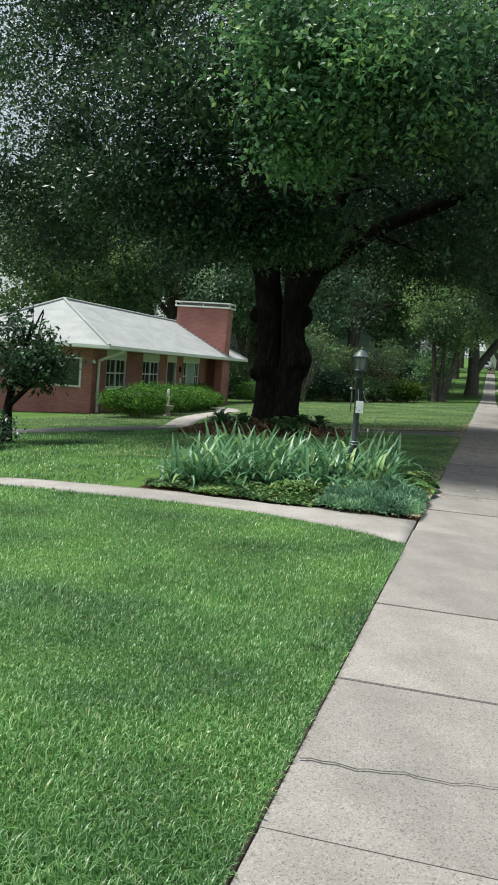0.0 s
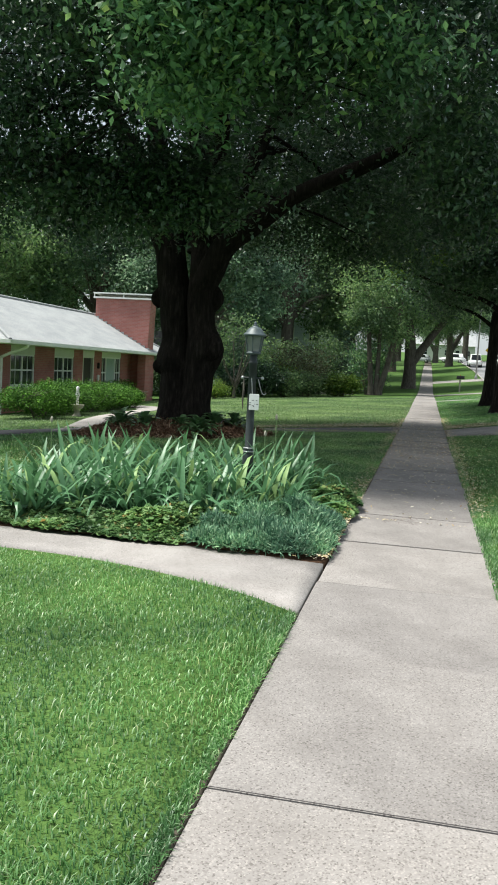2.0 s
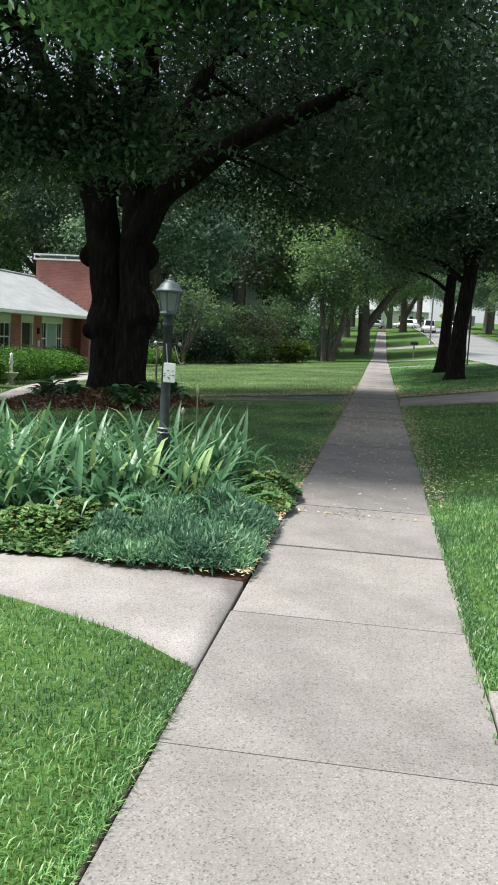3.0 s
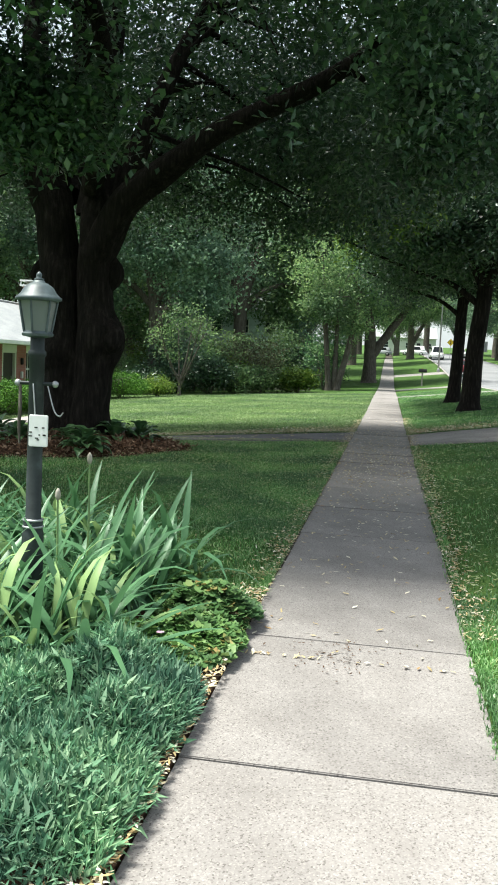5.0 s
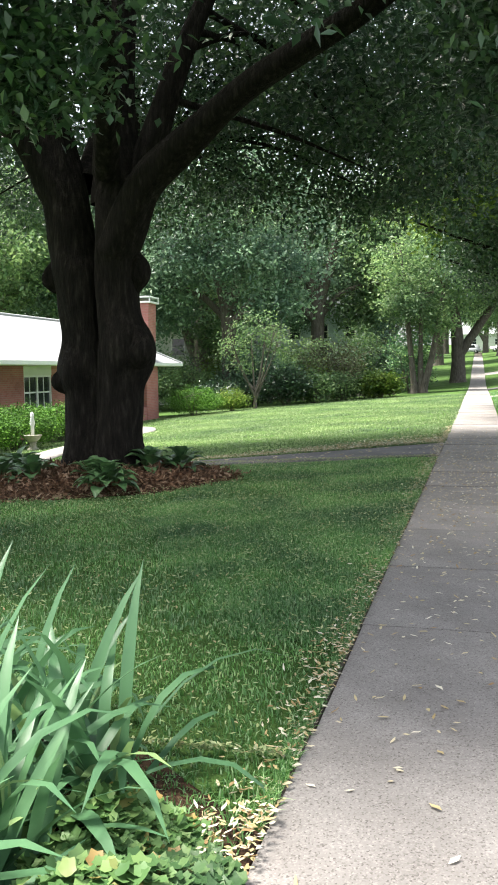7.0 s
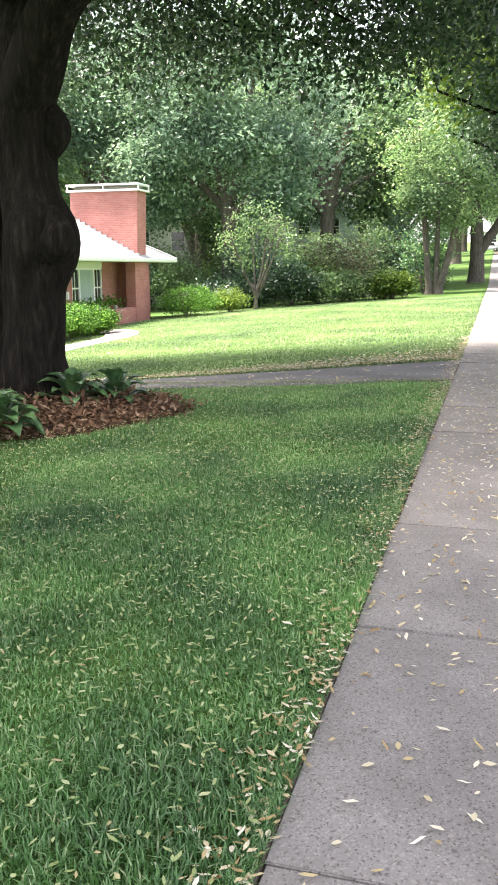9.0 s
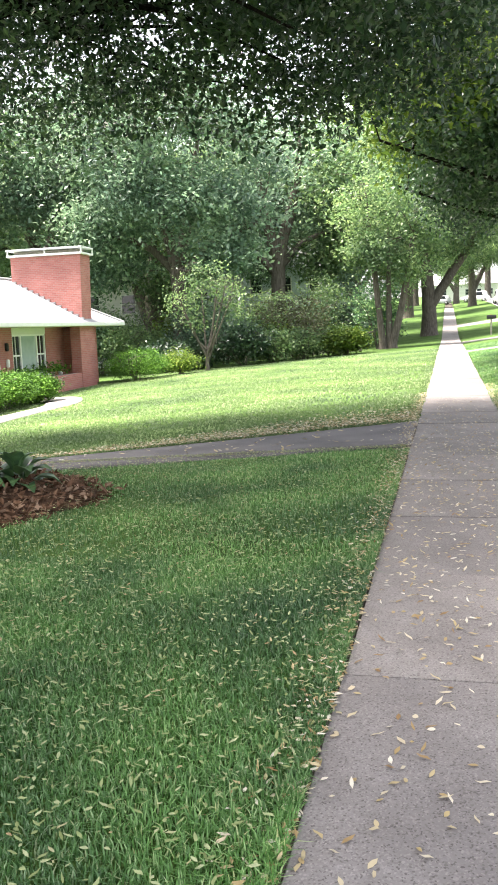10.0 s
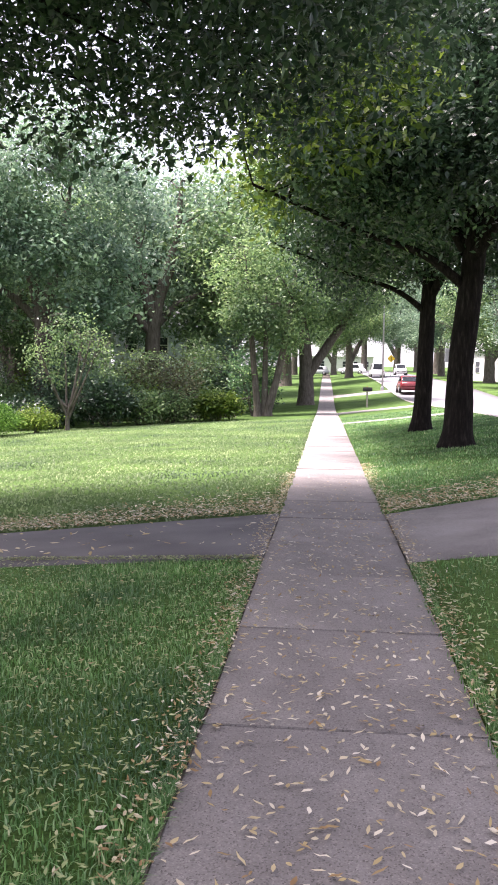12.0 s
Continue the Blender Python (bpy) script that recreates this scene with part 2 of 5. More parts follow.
CURTAIN = noisy("pale_blind", [(0.3, (0.3, 0.38, 0.36)), (0.7, (0.4, 0.48, 0.45))], 2, 60, 0.7, 0.1, 0.003, fine_amount=0.15)
POST_PAINT = noisy("worn_black_green_paint", [(0.35, (0.012, 0.018, 0.018)), (0.6, (0.025, 0.034, 0.034)), (0.75, (0.06, 0.075, 0.08))], 9, 70, 0.55, 0.25, 0.003, 0.35)
LANTERN_PAINT = noisy("weathered_blue_grey_metal", [(0.3, (0.035, 0.05, 0.055)), (0.7, (0.1, 0.13, 0.14))], 12, 60, 0.5, 0.2, 0.002, 0.5)
PANE = glass_material("lantern_glass", (0.3, 0.33, 0.32))
STONE = noisy("weathered_stone", [(0.3, (0.3, 0.28, 0.23)), (0.7, (0.48, 0.45, 0.38))], 8, 50, 0.9, 0.4, 0.006)
STEEL = noisy("galvanised_steel", [(0.3, (0.35, 0.36, 0.37)), (0.7, (0.5, 0.51, 0.52))], 4, 40, 0.45, 0.1, 0.002, 0.5, 0.6)
YELLOW = noisy("yellow_sign_paint", [(0.3, (0.75, 0.5, 0.03)), (0.7, (0.85, 0.6, 0.05))], 3, 40, 0.5, 0.0)
BLACK = noisy("black_rubber", [(0.3, (0.02, 0.02, 0.02)), (0.7, (0.04, 0.04, 0.04))], 8, 60, 0.8, 0.2, 0.003)
CAR_WHITE = noisy("white_car_paint", [(0.3, (0.74, 0.75, 0.76)), (0.7, (0.8, 0.8, 0.8))], 2, 40, 0.25, 0.0, 0.001, 0.5, fine_amount=0.05)
CAR_RED = noisy("dark_red_car_paint", [(0.3, (0.13, 0.02, 0.023)), (0.7, (0.17, 0.026, 0.03))], 2, 40, 0.25, 0.0, 0.001, 0.5, fine_amount=0.05)
CAR_SILVER = noisy("silver_car_paint", [(0.3, (0.45, 0.47, 0.5)), (0.7, (0.52, 0.54, 0.56))], 2, 40, 0.28, 0.0, 0.001, 0.5, fine_amount=0.05)
LAMP_RED = noisy("red_tail_lamp", [(0.3, (0.5, 0.02, 0.02)), (0.7, (0.6, 0.03, 0.03))], 4, 40, 0.2, 0.0)

# ---- mesh helpers ----
SKEW = radians(0.75)


def site(x, y):
    """From the house plot's grid, turned slightly, to the footpath's."""
    return x * math.cos(SKEW) - y * math.sin(SKEW) + SIDE, x * math.sin(SKEW) + y * math.cos(SKEW)


rng = np.random.default_rng(7)


def smooth(t):
    t = np.clip(t, 0.0, 1.0)
    return t * t * (3 - 2 * t)


def rise(y):
    """Height of the footpath along its line: level, then a dip and a climb to the far end of the street."""
    y = np.asarray(y, float)
    at = (34, 45, 52, 62, 74, 84, 95, 105, 125, 150, 200, 1600)
    up = (0, 0.05, 0.13, 0.13, 0.12, 0.35, 1.0, 1.6, 2.5, 3.5, 5.2, 47)
    return sum(np.interp(y + k, at, up) for k in (-4, -2, 0, 2, 4)) / 5


def gz(x, y):
    """Height of the lawn: it falls to the house side and climbs to the street."""
    x, y = np.asarray(x, float), np.asarray(y, float)
    u = np.clip(-0.36 - x, 0, 19)
    near = 0.02 * u + 0.068 * np.maximum(0, u - 5.0)
    left = near + (0.058 * u - near) * smooth((y - 23.0) / 4.0)
    w = np.clip(x - 0.86, 0, 5.6)
    right = w * (0.04 + 0.08 * smooth((y - 4) / 10.0))
    return rise(y) - left + right


def mesh_arrays(name, verts, faces, mat, flat=False):
    me = bpy.data.meshes.new(name)
    verts, faces = np.asarray(verts, np.float32), np.asarray(faces, np.int32)
    n, k = faces.shape
    me.vertices.add(len(verts))
    me.vertices.foreach_set("co", verts.ravel())
    me.loops.add(n * k)
    me.loops.foreach_set("vertex_index", faces.ravel())
    me.polygons.add(n)
    me.polygons.foreach_set("loop_start", np.arange(0, n * k, k, dtype=np.int32))
    if not flat:
        me.polygons.foreach_set("use_smooth", np.ones(n, dtype=bool))
    me.update(calc_edges=True)
    me.materials.append(mat)
    return me


def part(name, bm, mat, parent=None, label="", soft=False):
    me = bpy.data.meshes.new(name)
    if soft:
        for f in bm.faces:
            f.smooth = True
    bm.to_mesh(me)
    bm.free()
    me.materials.append(mat)
    return part_mesh(name, me, parent, label)


def part_mesh(name, me, parent=None, label=""):
    ob = new(name, me)
    if parent is not None:
        ob.parent = parent
    if label:
        ob["label"] = label
    return ob


def thing(name, at, label, category, group="", kind="", turn=0.0):
    ob = new(name)
    ob.matrix_basis = pose(*at, 0, 0, turn)
    ob.empty_display_size = 0.2
    return tagged(ob, label, category, group, kind)


def box(bm, a, b, bevel=0.0):
    m = Matrix.Translation([(p + q) / 2 for p, q in zip(a, b)]) @ Matrix.Diagonal([abs(q - p) for p, q in zip(a, b)] + [1])
    made = bmesh.ops.create_cube(bm, size=1, matrix=m)["verts"]
    if bevel:
        bmesh.ops.bevel(bm, geom=list({e for v in made for e in v.link_edges}), offset=bevel, segments=2, affect="EDGES")
    return bm


def boxed(a, b, bevel=0.0):
    return box(bmesh.new(), a, b, bevel)


def lathe(bm, profile, seg=16, at=(0, 0, 0), square=False):
    """A turned solid: profile rows are (radius, height)."""
    rings = []
    for r, z in profile:
        rings.append([bm.verts.new((at[0] + r * math.cos(2 * math.pi * (i + 0.5) / seg), at[1] + r * math.sin(2 * math.pi * (i + 0.5) / seg), at[2] + z)) for i in range(seg)])
    for p, q in zip(rings, rings[1:]):
        for i in range(seg):
            bm.faces.new((p[i], p[(i + 1) % seg], q[(i + 1) % seg], q[i]))
    bm.faces.new(list(reversed(rings[0])))
    bm.faces.new(rings[-1])
    return bm


def spline(points, per=5):
    """A smooth line through rows of numbers."""
    p = np.asarray(points, float)
    p = np.vstack([2 * p[0] - p[1], p, 2 * p[-1] - p[-2]])
    out = []
    for i in range(1, len(p) - 2):
        for t in np.linspace(0, 1, per, endpoint=False):
            a, b, c, d = p[i - 1], p[i], p[i + 1], p[i + 2]
            out.append(0.5 * (2 * b + (c - a) * t + (2 * a - 5 * b + 4 * c - d) * t * t + (3 * b - a - 3 * c + d) * t ** 3))
    out.append(p[-2])
    return np.array(out)


def tube_arrays(rows, seg=10, lump=0.0, seed=0.0, flute=0.0):
    """A tapering limb: rows are x, y, z, radius."""
    rows = np.asarray(rows, float)
    c, r = rows[:, :3], rows[:, 3]
    tan = np.gradient(c, axis=0)
    tan /= np.linalg.norm(tan, axis=1)[:, None] + 1e-9
    ref = np.array([0.13, 0.99, 0.02])
    verts = []
    ang = np.linspace(0, 2 * np.pi, seg, endpoint=False)
    for i in range(len(c)):
        a = np.cross(tan[i], ref)
        a /= np.linalg.norm(a) + 1e-9
        b = np.cross(tan[i], a)
        rad = np.full(seg, r[i])
        if lump:
            rad = rad * np.array([1 + lump * noise.noise(Vector((math.cos(q) * 1.3 + seed, math.sin(q) * 1.3, c[i][2] * 1.4 + seed))) for q in ang])
        if flute:
            rad = rad * (1 + flute * np.cos(ang * 5 + seed))
        verts.append(c[i] + rad[:, None] * (np.cos(ang)[:, None] * a + np.sin(ang)[:, None] * b))
    n = len(c)
    i, j = np.meshgrid(np.arange(n - 1), np.arange(seg), indexing="ij")
    k = (j + 1) % seg
    faces = np.stack([i * seg + j, i * seg + k, (i + 1) * seg + k, (i + 1) * seg + j], -1).reshape(-1, 4)
    return np.vstack(verts), faces


def joined(pieces):
    vs, fs, n = [], [], 0
    for v, f in pieces:
        vs.append(v)
        fs.append(f + n)
        n += len(v)
    return np.vstack(vs), np.vstack(fs)


def leaves(centres, length, width, droop=0.35, seed=1, jitter=0.35, fold=0.18):
    """Diamond leaves folded along the midrib, hanging outwards."""
    g = np.random.default_rng(seed)
    n = len(centres)
    yaw = g.uniform(0, 2 * np.pi, n)
    pitch = g.normal(-droop, 0.55, n)
    d = np.stack([np.cos(yaw) * np.cos(pitch), np.sin(yaw) * np.cos(pitch), np.sin(pitch)], 1)
    side = np.stack([-np.sin(yaw), np.cos(yaw), np.zeros(n)], 1)
    up = np.cross(d, side)
    roll = g.normal(0, 0.6, n)[:, None]
    s2 = side * np.cos(roll) + up * np.sin(roll)
    u2 = np.cross(d, s2)
    L = length * g.uniform(1 - jitter, 1 + jitter, n)[:, None]
    W = width * g.uniform(1 - jitter, 1 + jitter, n)[:, None]
    base, tip = centres, centres + d * L
    mid = centres + d * L * 0.45
    left = mid + s2 * W * 0.5 + u2 * W * fold
    right = mid - s2 * W * 0.5 + u2 * W * fold
    v = np.stack([base, right, tip, left], 1).reshape(-1, 3)
    i = np.arange(n)[:, None] * 4
    f = np.concatenate([i + np.array([[0, 1, 2]]), i + np.array([[0, 2, 3]])], 1).reshape(-1, 3)
    return v, f


def lobed(centres, size, seed):
    """Round leaves with five lobes, lying loosely level."""
    g = np.random.default_rng(seed)
    n, k = len(centres), 10
    a = np.linspace(0, 2 * np.pi, k, endpoint=False)
    r = np.where(np.arange(k) % 2 == 0, 1.0, 0.8)
    flat = np.concatenate([np.zeros((1, 2)), np.stack([r * np.cos(a), r * np.sin(a)], 1)], 0)
    yaw, s = g.uniform(0, 2 * np.pi, n), size * 0.5 * g.uniform(0.6, 1.35, n)
    c, q = np.cos(yaw)[:, None], np.sin(yaw)[:, None]
    x, y = s[:, None] * (c * flat[:, 0] - q * flat[:, 1]), s[:, None] * (q * flat[:, 0] + c * flat[:, 1])
    tx, ty = g.normal(0, 0.35, n)[:, None], g.normal(0, 0.35, n)[:, None]
    z = x * tx + y * ty + 0.25 * s[:, None] * np.r_[0.0, np.where(np.arange(k) % 2 == 0, 1.0, 0.2)][None, :]
    v = (np.stack([x, y, z], -1) + centres[:, None, :]).reshape(-1, 3)
    tri = np.array([(0, 1 + i, 1 + (i + 1) % k) for i in range(k)])
    f = (np.arange(n)[:, None, None] * (k + 1) + tri[None]).reshape(-1, 3)
    return v, f


def clustered(blobs, clusters, per, spread, seed=1, hollow=0.35, floor_z=None, rough=0.2):
    """Leaf places in clusters through ellipsoids (cx, cy, cz, rx, ry, rz, weight)."""
    g = np.random.default_rng(seed)
    w = np.array([b[6] for b in blobs], float)
    pick = g.choice(len(blobs), clusters, p=w / w.sum())
    B = np.array(blobs, float)[pick]
    d = g.normal(size=(clusters, 3))
    d /= np.linalg.norm(d, axis=1)[:, None]
    rad = (hollow ** 3 + (1 - hollow ** 3) * g.uniform(0, 1, clusters)) ** (1 / 3)
    rad *= 1 + rough * g.normal(size=clusters)
    c = B[:, :3] + d * B[:, 3:6] * rad[:, None]
    if floor_z is not None:
        c = c[floor_z(c)]
    k = np.repeat(c, per, 0)
    o = g.normal(size=k.shape) * np.array([spread, spread, spread * 0.55])
    return c, k + o


def tree(name, at, stems, blobs, label, clusters, per, spread, leaf, bark, leaf_mat, seed, twigs=40, floor_z=None, seg=10, lump=0.1, group="", hollow=0.35, droop=0.35):
    """A tree: tapered stems and limbs (rows of x, y, z, radius, local), fine boughs to the clumps, and a crown of single leaves."""
    ob = thing(name, at, label, "tree", group)
    pieces, skeleton = [], []
    for i, s in enumerate(stems):
        rows = spline(s, 6)
        skeleton.append(rows)
        pieces.append(tube_arrays(rows, seg, lump, seed + i * 1.7))
    c, pts = clustered(blobs, clusters, per, spread, seed, hollow, floor_z)
    sk = np.vstack(skeleton)
    sk = sk[sk[:, 2] > 0.45 * sk[:, 2].max()]
    g = np.random.default_rng(seed + 5)
    for q in c[g.choice(len(c), min(twigs, len(c)), replace=False)]:
        p = sk[np.argmin(np.linalg.norm(sk[:, :3] - q, axis=1) + g.uniform(0, 1.5, len(sk)))]
        mid = (p[:3] + q) / 2 + g.normal(size=3) * 0.25 + np.array([0, 0, 0.25])
        r0 = min(0.06, p[3] * 0.6)
        pieces.append(tube_arrays(spline([(*p[:3], r0), (*mid, r0 * 0.6), (*q, 0.012)], 4), 5))
    part_mesh("trunk", mesh_arrays("trunk", *joined(pieces), bark), ob)
    part_mesh("crown", mesh_arrays("crown", *leaves(pts, leaf[0], leaf[1], droop, seed + 500), leaf_mat, True), ob)
    return ob


def shrub(name, at, radii, count, leaf, mat, label, seed, category="shrub", stems=6, group="", lumps=7, tight=0.09, hollow=0.75):
    """A bush: lumpy body of leaves round a few stems."""
    g = np.random.default_rng(seed)
    ob = thing(name, at, label, category, group)
    rx, ry, rz = radii
    blobs = [(0, 0, rz, rx * 0.8, ry * 0.8, rz * 0.9, 2.0)]
    for _ in range(lumps):
        a = g.uniform(0, 2 * np.pi)
        q = g.uniform(0.3, 0.62)
        blobs.append((rx * q * math.cos(a), ry * q * math.sin(a), rz * g.uniform(0.7, 1.35), rx * 0.42, ry * 0.42, rz * 0.5, 1.0))
    c, pts = clustered(blobs, count // 8, 8, tight * (rx + ry), seed, hollow, None, 0.1)
    pts = pts[pts[:, 2] > 0.03]
    twigs = [tube_arrays(spline([(0.1 * g.normal(), 0.1 * g.normal(), -0.05, 0.03), (rx * 0.3 * g.normal(), ry * 0.3 * g.normal(), rz, 0.02), (rx * 0.5 * g.normal(), ry * 0.5 * g.normal(), rz * 1.6, 0.008)], 4), 5) for _ in range(stems)]
    part_mesh("trunk", mesh_arrays("trunk", *joined(twigs), PALE_BARK), ob)
    part_mesh("foliage", mesh_arrays("foliage", *leaves(pts, leaf, leaf * 0.55, 0.0, seed + 500), mat, True), ob)
    return ob


def strip(name, left, right, mat, lift, thick=0.0, cut=6):
    """A paved strip draped over the ground between two edge lines of (x, y)."""
    L, R = spline(left, cut), spline(right, cut)
    cols = 5
    v = []
    for a, b in zip(L, R):
        for j in range(cols):
            q = a + (b - a) * j / (cols - 1)
            v.append((q[0], q[1], float(gz(q[0], q[1])) + lift))
    n = len(L)
    f = [(i * cols + j, i * cols + j + 1, (i + 1) * cols + j + 1, (i + 1) * cols + j) for i in range(n - 1) for j in range(cols - 1)]
    v, f = np.array(v), np.array(f)
    me = mesh_arrays(name, v, f, mat)
    ob = new(name, me)
    mod = ob.modifiers.new("thickness", "SOLIDIFY")
    mod.thickness, mod.offset = 0.08, (1 if me.polygons[0].normal.z < 0 else -1)
    return ob

# ---- ground: one sheet to the horizon ----
KERB, ROAD_FAR = 5.8, 14.2


def ground_sheet():
    xs = np.unique(np.concatenate([np.linspace(-600, -40, 15), np.linspace(-40, -16, 17), np.arange(-16, -0.5, 0.4), [-0.4, -0.36, 0.86, 0.9], np.arange(1.3, 5.6, 0.5), [KERB, KERB + 0.02, ROAD_FAR - 0.02, ROAD_FAR], np.linspace(15, 40, 12), np.linspace(40, 600, 15)]))
    ys = np.unique(np.concatenate([np.linspace(-300, -10, 10), np.arange(-10, 80, 0.5), np.linspace(80, 200, 40), np.linspace(200, 1500, 20)]))
    X, Y = np.meshgrid(xs, ys, indexing="ij")
    Z = gz(X, Y)
    Z = Z - 0.3 * ((X > KERB) & (X < ROAD_FAR)) - 0.12 * ((X > -0.37) & (X < 0.87))
    Z += 0.004 * np.sin(X * 1.7 + Y * 0.6) * np.sin(Y * 0.9) * (X < -1)
    v = np.stack([X, Y, Z], -1).reshape(-1, 3)
    nx, ny = len(xs), len(ys)
    i, j = np.meshgrid(np.arange(nx - 1), np.arange(ny - 1), indexing="ij")
    f = np.stack([i * ny + j, (i + 1) * ny + j, (i + 1) * ny + j + 1, i * ny + j + 1], -1).reshape(-1, 4)
    tagged(new("ground", mesh_arrays("ground", v, f, LAWN)), "mown green lawn falling gently to the house", "ground", kind="structure")


ground_sheet()

road = strip("road", [(KERB + 0.15, -60), (KERB + 0.15, 0), (KERB + 0.15, 60), (KERB + 0.15, 120), (KERB + 0.15, 200)], [(ROAD_FAR, -60), (ROAD_FAR, 0), (ROAD_FAR, 60), (ROAD_FAR, 120), (ROAD_FAR, 200)], ROAD, -0.14, cut=16)
tagged(road, "pale grey residential street surface", "road", kind="structure")
kerb = strip("kerb", [(KERB, -60), (KERB, 0), (KERB, 60), (KERB, 120), (KERB, 200)], [(KERB + 0.15, -60), (KERB + 0.15, 0), (KERB + 0.15, 60), (KERB + 0.15, 120), (KERB + 0.15, 200)], PALE_CONCRETE, 0.012, cut=16)
tagged(kerb, "pale concrete kerb along the street", "kerb", kind="structure")
driveway = strip("driveway", [(-0.37, 25.45), (-2.6, 25.1), (-4.6, 24.5), (-7.5, 23.2), (-10.5, 20.8), (-13, 18.0), (-18, 15)],
                 [(-0.37, 28.0), (-2.4, 27.35), (-4.9, 26.6), (-8.4, 25.3), (-12.0, 22.6), (-15, 19.8), (-20, 17)], ASPHALT, 0.02)
tagged(driveway, "dark asphalt driveway scattered with leaves", "driveway", kind="structure")
apron = strip("driveway_apron", [(0.87, 25.45), (1.15, 25.45), (2.1, 25.4), (4.0, 25.0), (5.0, 24.2), (5.8, 23.2)], [(0.87, 28.15), (1.2, 28.3), (2.4, 28.8), (4.0, 29.3), (5.0, 30.1), (5.8, 31.3)], CONCRETE, 0.02)
tagged(apron, "concrete driveway apron between footpath and street", "driveway", kind="structure")
for k, (yy, w) in enumerate([(8.73, 0.32), (52.0, 1.1), (66.0, 3.0), (92.0, 3.2)]):
    cross = strip("crossing_path", [(0.862, yy), (3, yy), (KERB, yy - 0.3 * (k > 0))], [(0.862, yy + w), (3, yy + w), (KERB, yy + w + 0.3 * (k > 0))], PALE_CONCRETE, 0.02)
    tagged(cross, "pale concrete path from footpath to street", "path", "paths to the street", "structure")
garden_path = strip("garden_path", [(-0.375, 8.97), (-0.9, 9.38), (-1.9, 9.83), (-3.1, 10.02), (-5.2, 10.0), (-8, 9.6), (-13, 9.0)], [(-0.375, 10.28), (-1.2, 10.47), (-2.2, 10.64), (-3.5, 10.72), (-5.5, 10.6), (-8, 10.2), (-13, 9.6)], PALE_CONCRETE, 0.014)
tagged(garden_path, "narrow pale concrete garden path", "path", kind="structure")
front_walk = strip("front_walk", [(-8.6, 23.4), (-9.9, 27.5), (-11.1, 32), (-11.5, 36), (-11.7, 38.5), (-13.0, 41.2), (-14.6, 42.2)],
                   [(-7.6, 23.7), (-8.9, 27.2), (-10.1, 32), (-10.6, 36), (-10.8, 39.2), (-12.3, 42.2), (-14.6, 43.3)], PALE_CONCRETE, 0.025)
tagged(front_walk, "curving pale concrete walk to the front door", "path", kind="structure")

# ---- footpath: slabs with open joints ----
footpath = strip("pavement", [(-0.36, -12), (-0.36, 20), (-0.36, 70), (-0.36, 120), (-0.36, 190)], [(0.86, -12), (0.86, 20), (0.86, 70), (0.86, 120), (0.86, 190)], JOINT, -0.035, cut=24)
tagged(footpath, "concrete slab footpath between lawns", "pavement", kind="structure")


def slab(length, name):
    bm = boxed((-0.608, 0.0035, -0.06), (0.608, length - 0.0035, 0.0), 0.004)
    me = bpy.data.meshes.new(name)
    bm.to_mesh(me)
    bm.free()
    me.materials.append(CONCRETE)
    return me


SLAB = slab(1.5027, "slab")
for n in range(-8, 92):
    y0 = 5.29 + 1.5027 * n
    ob = part_mesh("slab", SLAB, footpath)
    dz = float(rise(y0 + 1.5027) - rise(y0))
    ob.matrix_basis = pose(0.25 + 0.004 * math.sin(n * 2.3), y0, float(rise(y0)) + 0.004 * math.sin(n * 1.7), math.degrees(math.atan2(dz, 1.5027)), 0.15 * math.sin(n * 3.1), 0)


v, f = [], []
for i in range(22):
    t = i / 21
    x, y = -0.34 + 0.95 * t, 4.32 + 0.09 * t + 0.012 * math.sin(i * 0.9) + 0.008 * math.sin(i * 2.3)
    w = 0.0036 * (1 - 0.8 * t) + 0.001
    v += [(x, y - w, 0.0052), (x, y + w, 0.0052)]
f = [(2 * i, 2 * i + 2, 2 * i + 3, 2 * i + 1) for i in range(21)]
part_mesh("crack", mesh_arrays("crack", np.array(v), np.array(f), BLACK), footpath)

# ---- the brick house ----
def house():
    X0, Y0, Z0 = -14.3, 33.2, -1.4
    h = thing("brick_house", (SIDE + 0.1, 0, -0.05), "single-storey red brick house with grey hipped roof", "house", turn=0.75)
    front = -15.5
    # walls with openings along the front
    def front_wall(name, y0, y1, z0=Z0, z1=1.85):
        part(name, boxed((front - 0.25, y0, z0), (front, y1, z1)), BRICK, h)
    openings = [(34.95, 37.1, 0.22, 1.5), (39.05, 41.2, 0.22, 1.5), (42.3, 43.75, -0.6, 1.55), (44.75, 47.55, 0.0, 1.6)]
    y = Y0 + 0.6
    for a, b, s, t in openings:
        front_wall("wall", y, a)
        part("wall", boxed((front - 0.25, a, Z0), (front, b, s)), BRICK, h)
        part("wall", boxed((front - 0.25, a, t), (front, b, 1.85)), CREAM if t > 1.45 else BRICK, h)
        y = b
    front_wall("wall", y, 49.3)
    front_wall("wall", 50.3, 52.9)
    part("wall", boxed((-22.0, Y0 + 0.35, Z0), (front - 0.0, Y0 + 0.6, 1.85)), BRICK, h)
    part("wall", boxed((-22.0, 52.65, Z0), (front - 0.26, 52.9, 1.85)), BRICK, h)
    part("wall", boxed((-22.25, Y0 + 0.35, Z0), (-22.0, 52.9, 1.85)), BRICK, h)
    part("floor_slab", boxed((-21.98, Y0 + 0.62, -0.75), (front - 0.27, 52.6, -0.6)), STONE, h)
    part("inner_wall", boxed((-17.6, 34.0, -0.6), (-17.5, 49.0, 1.85)), CREAM, h)
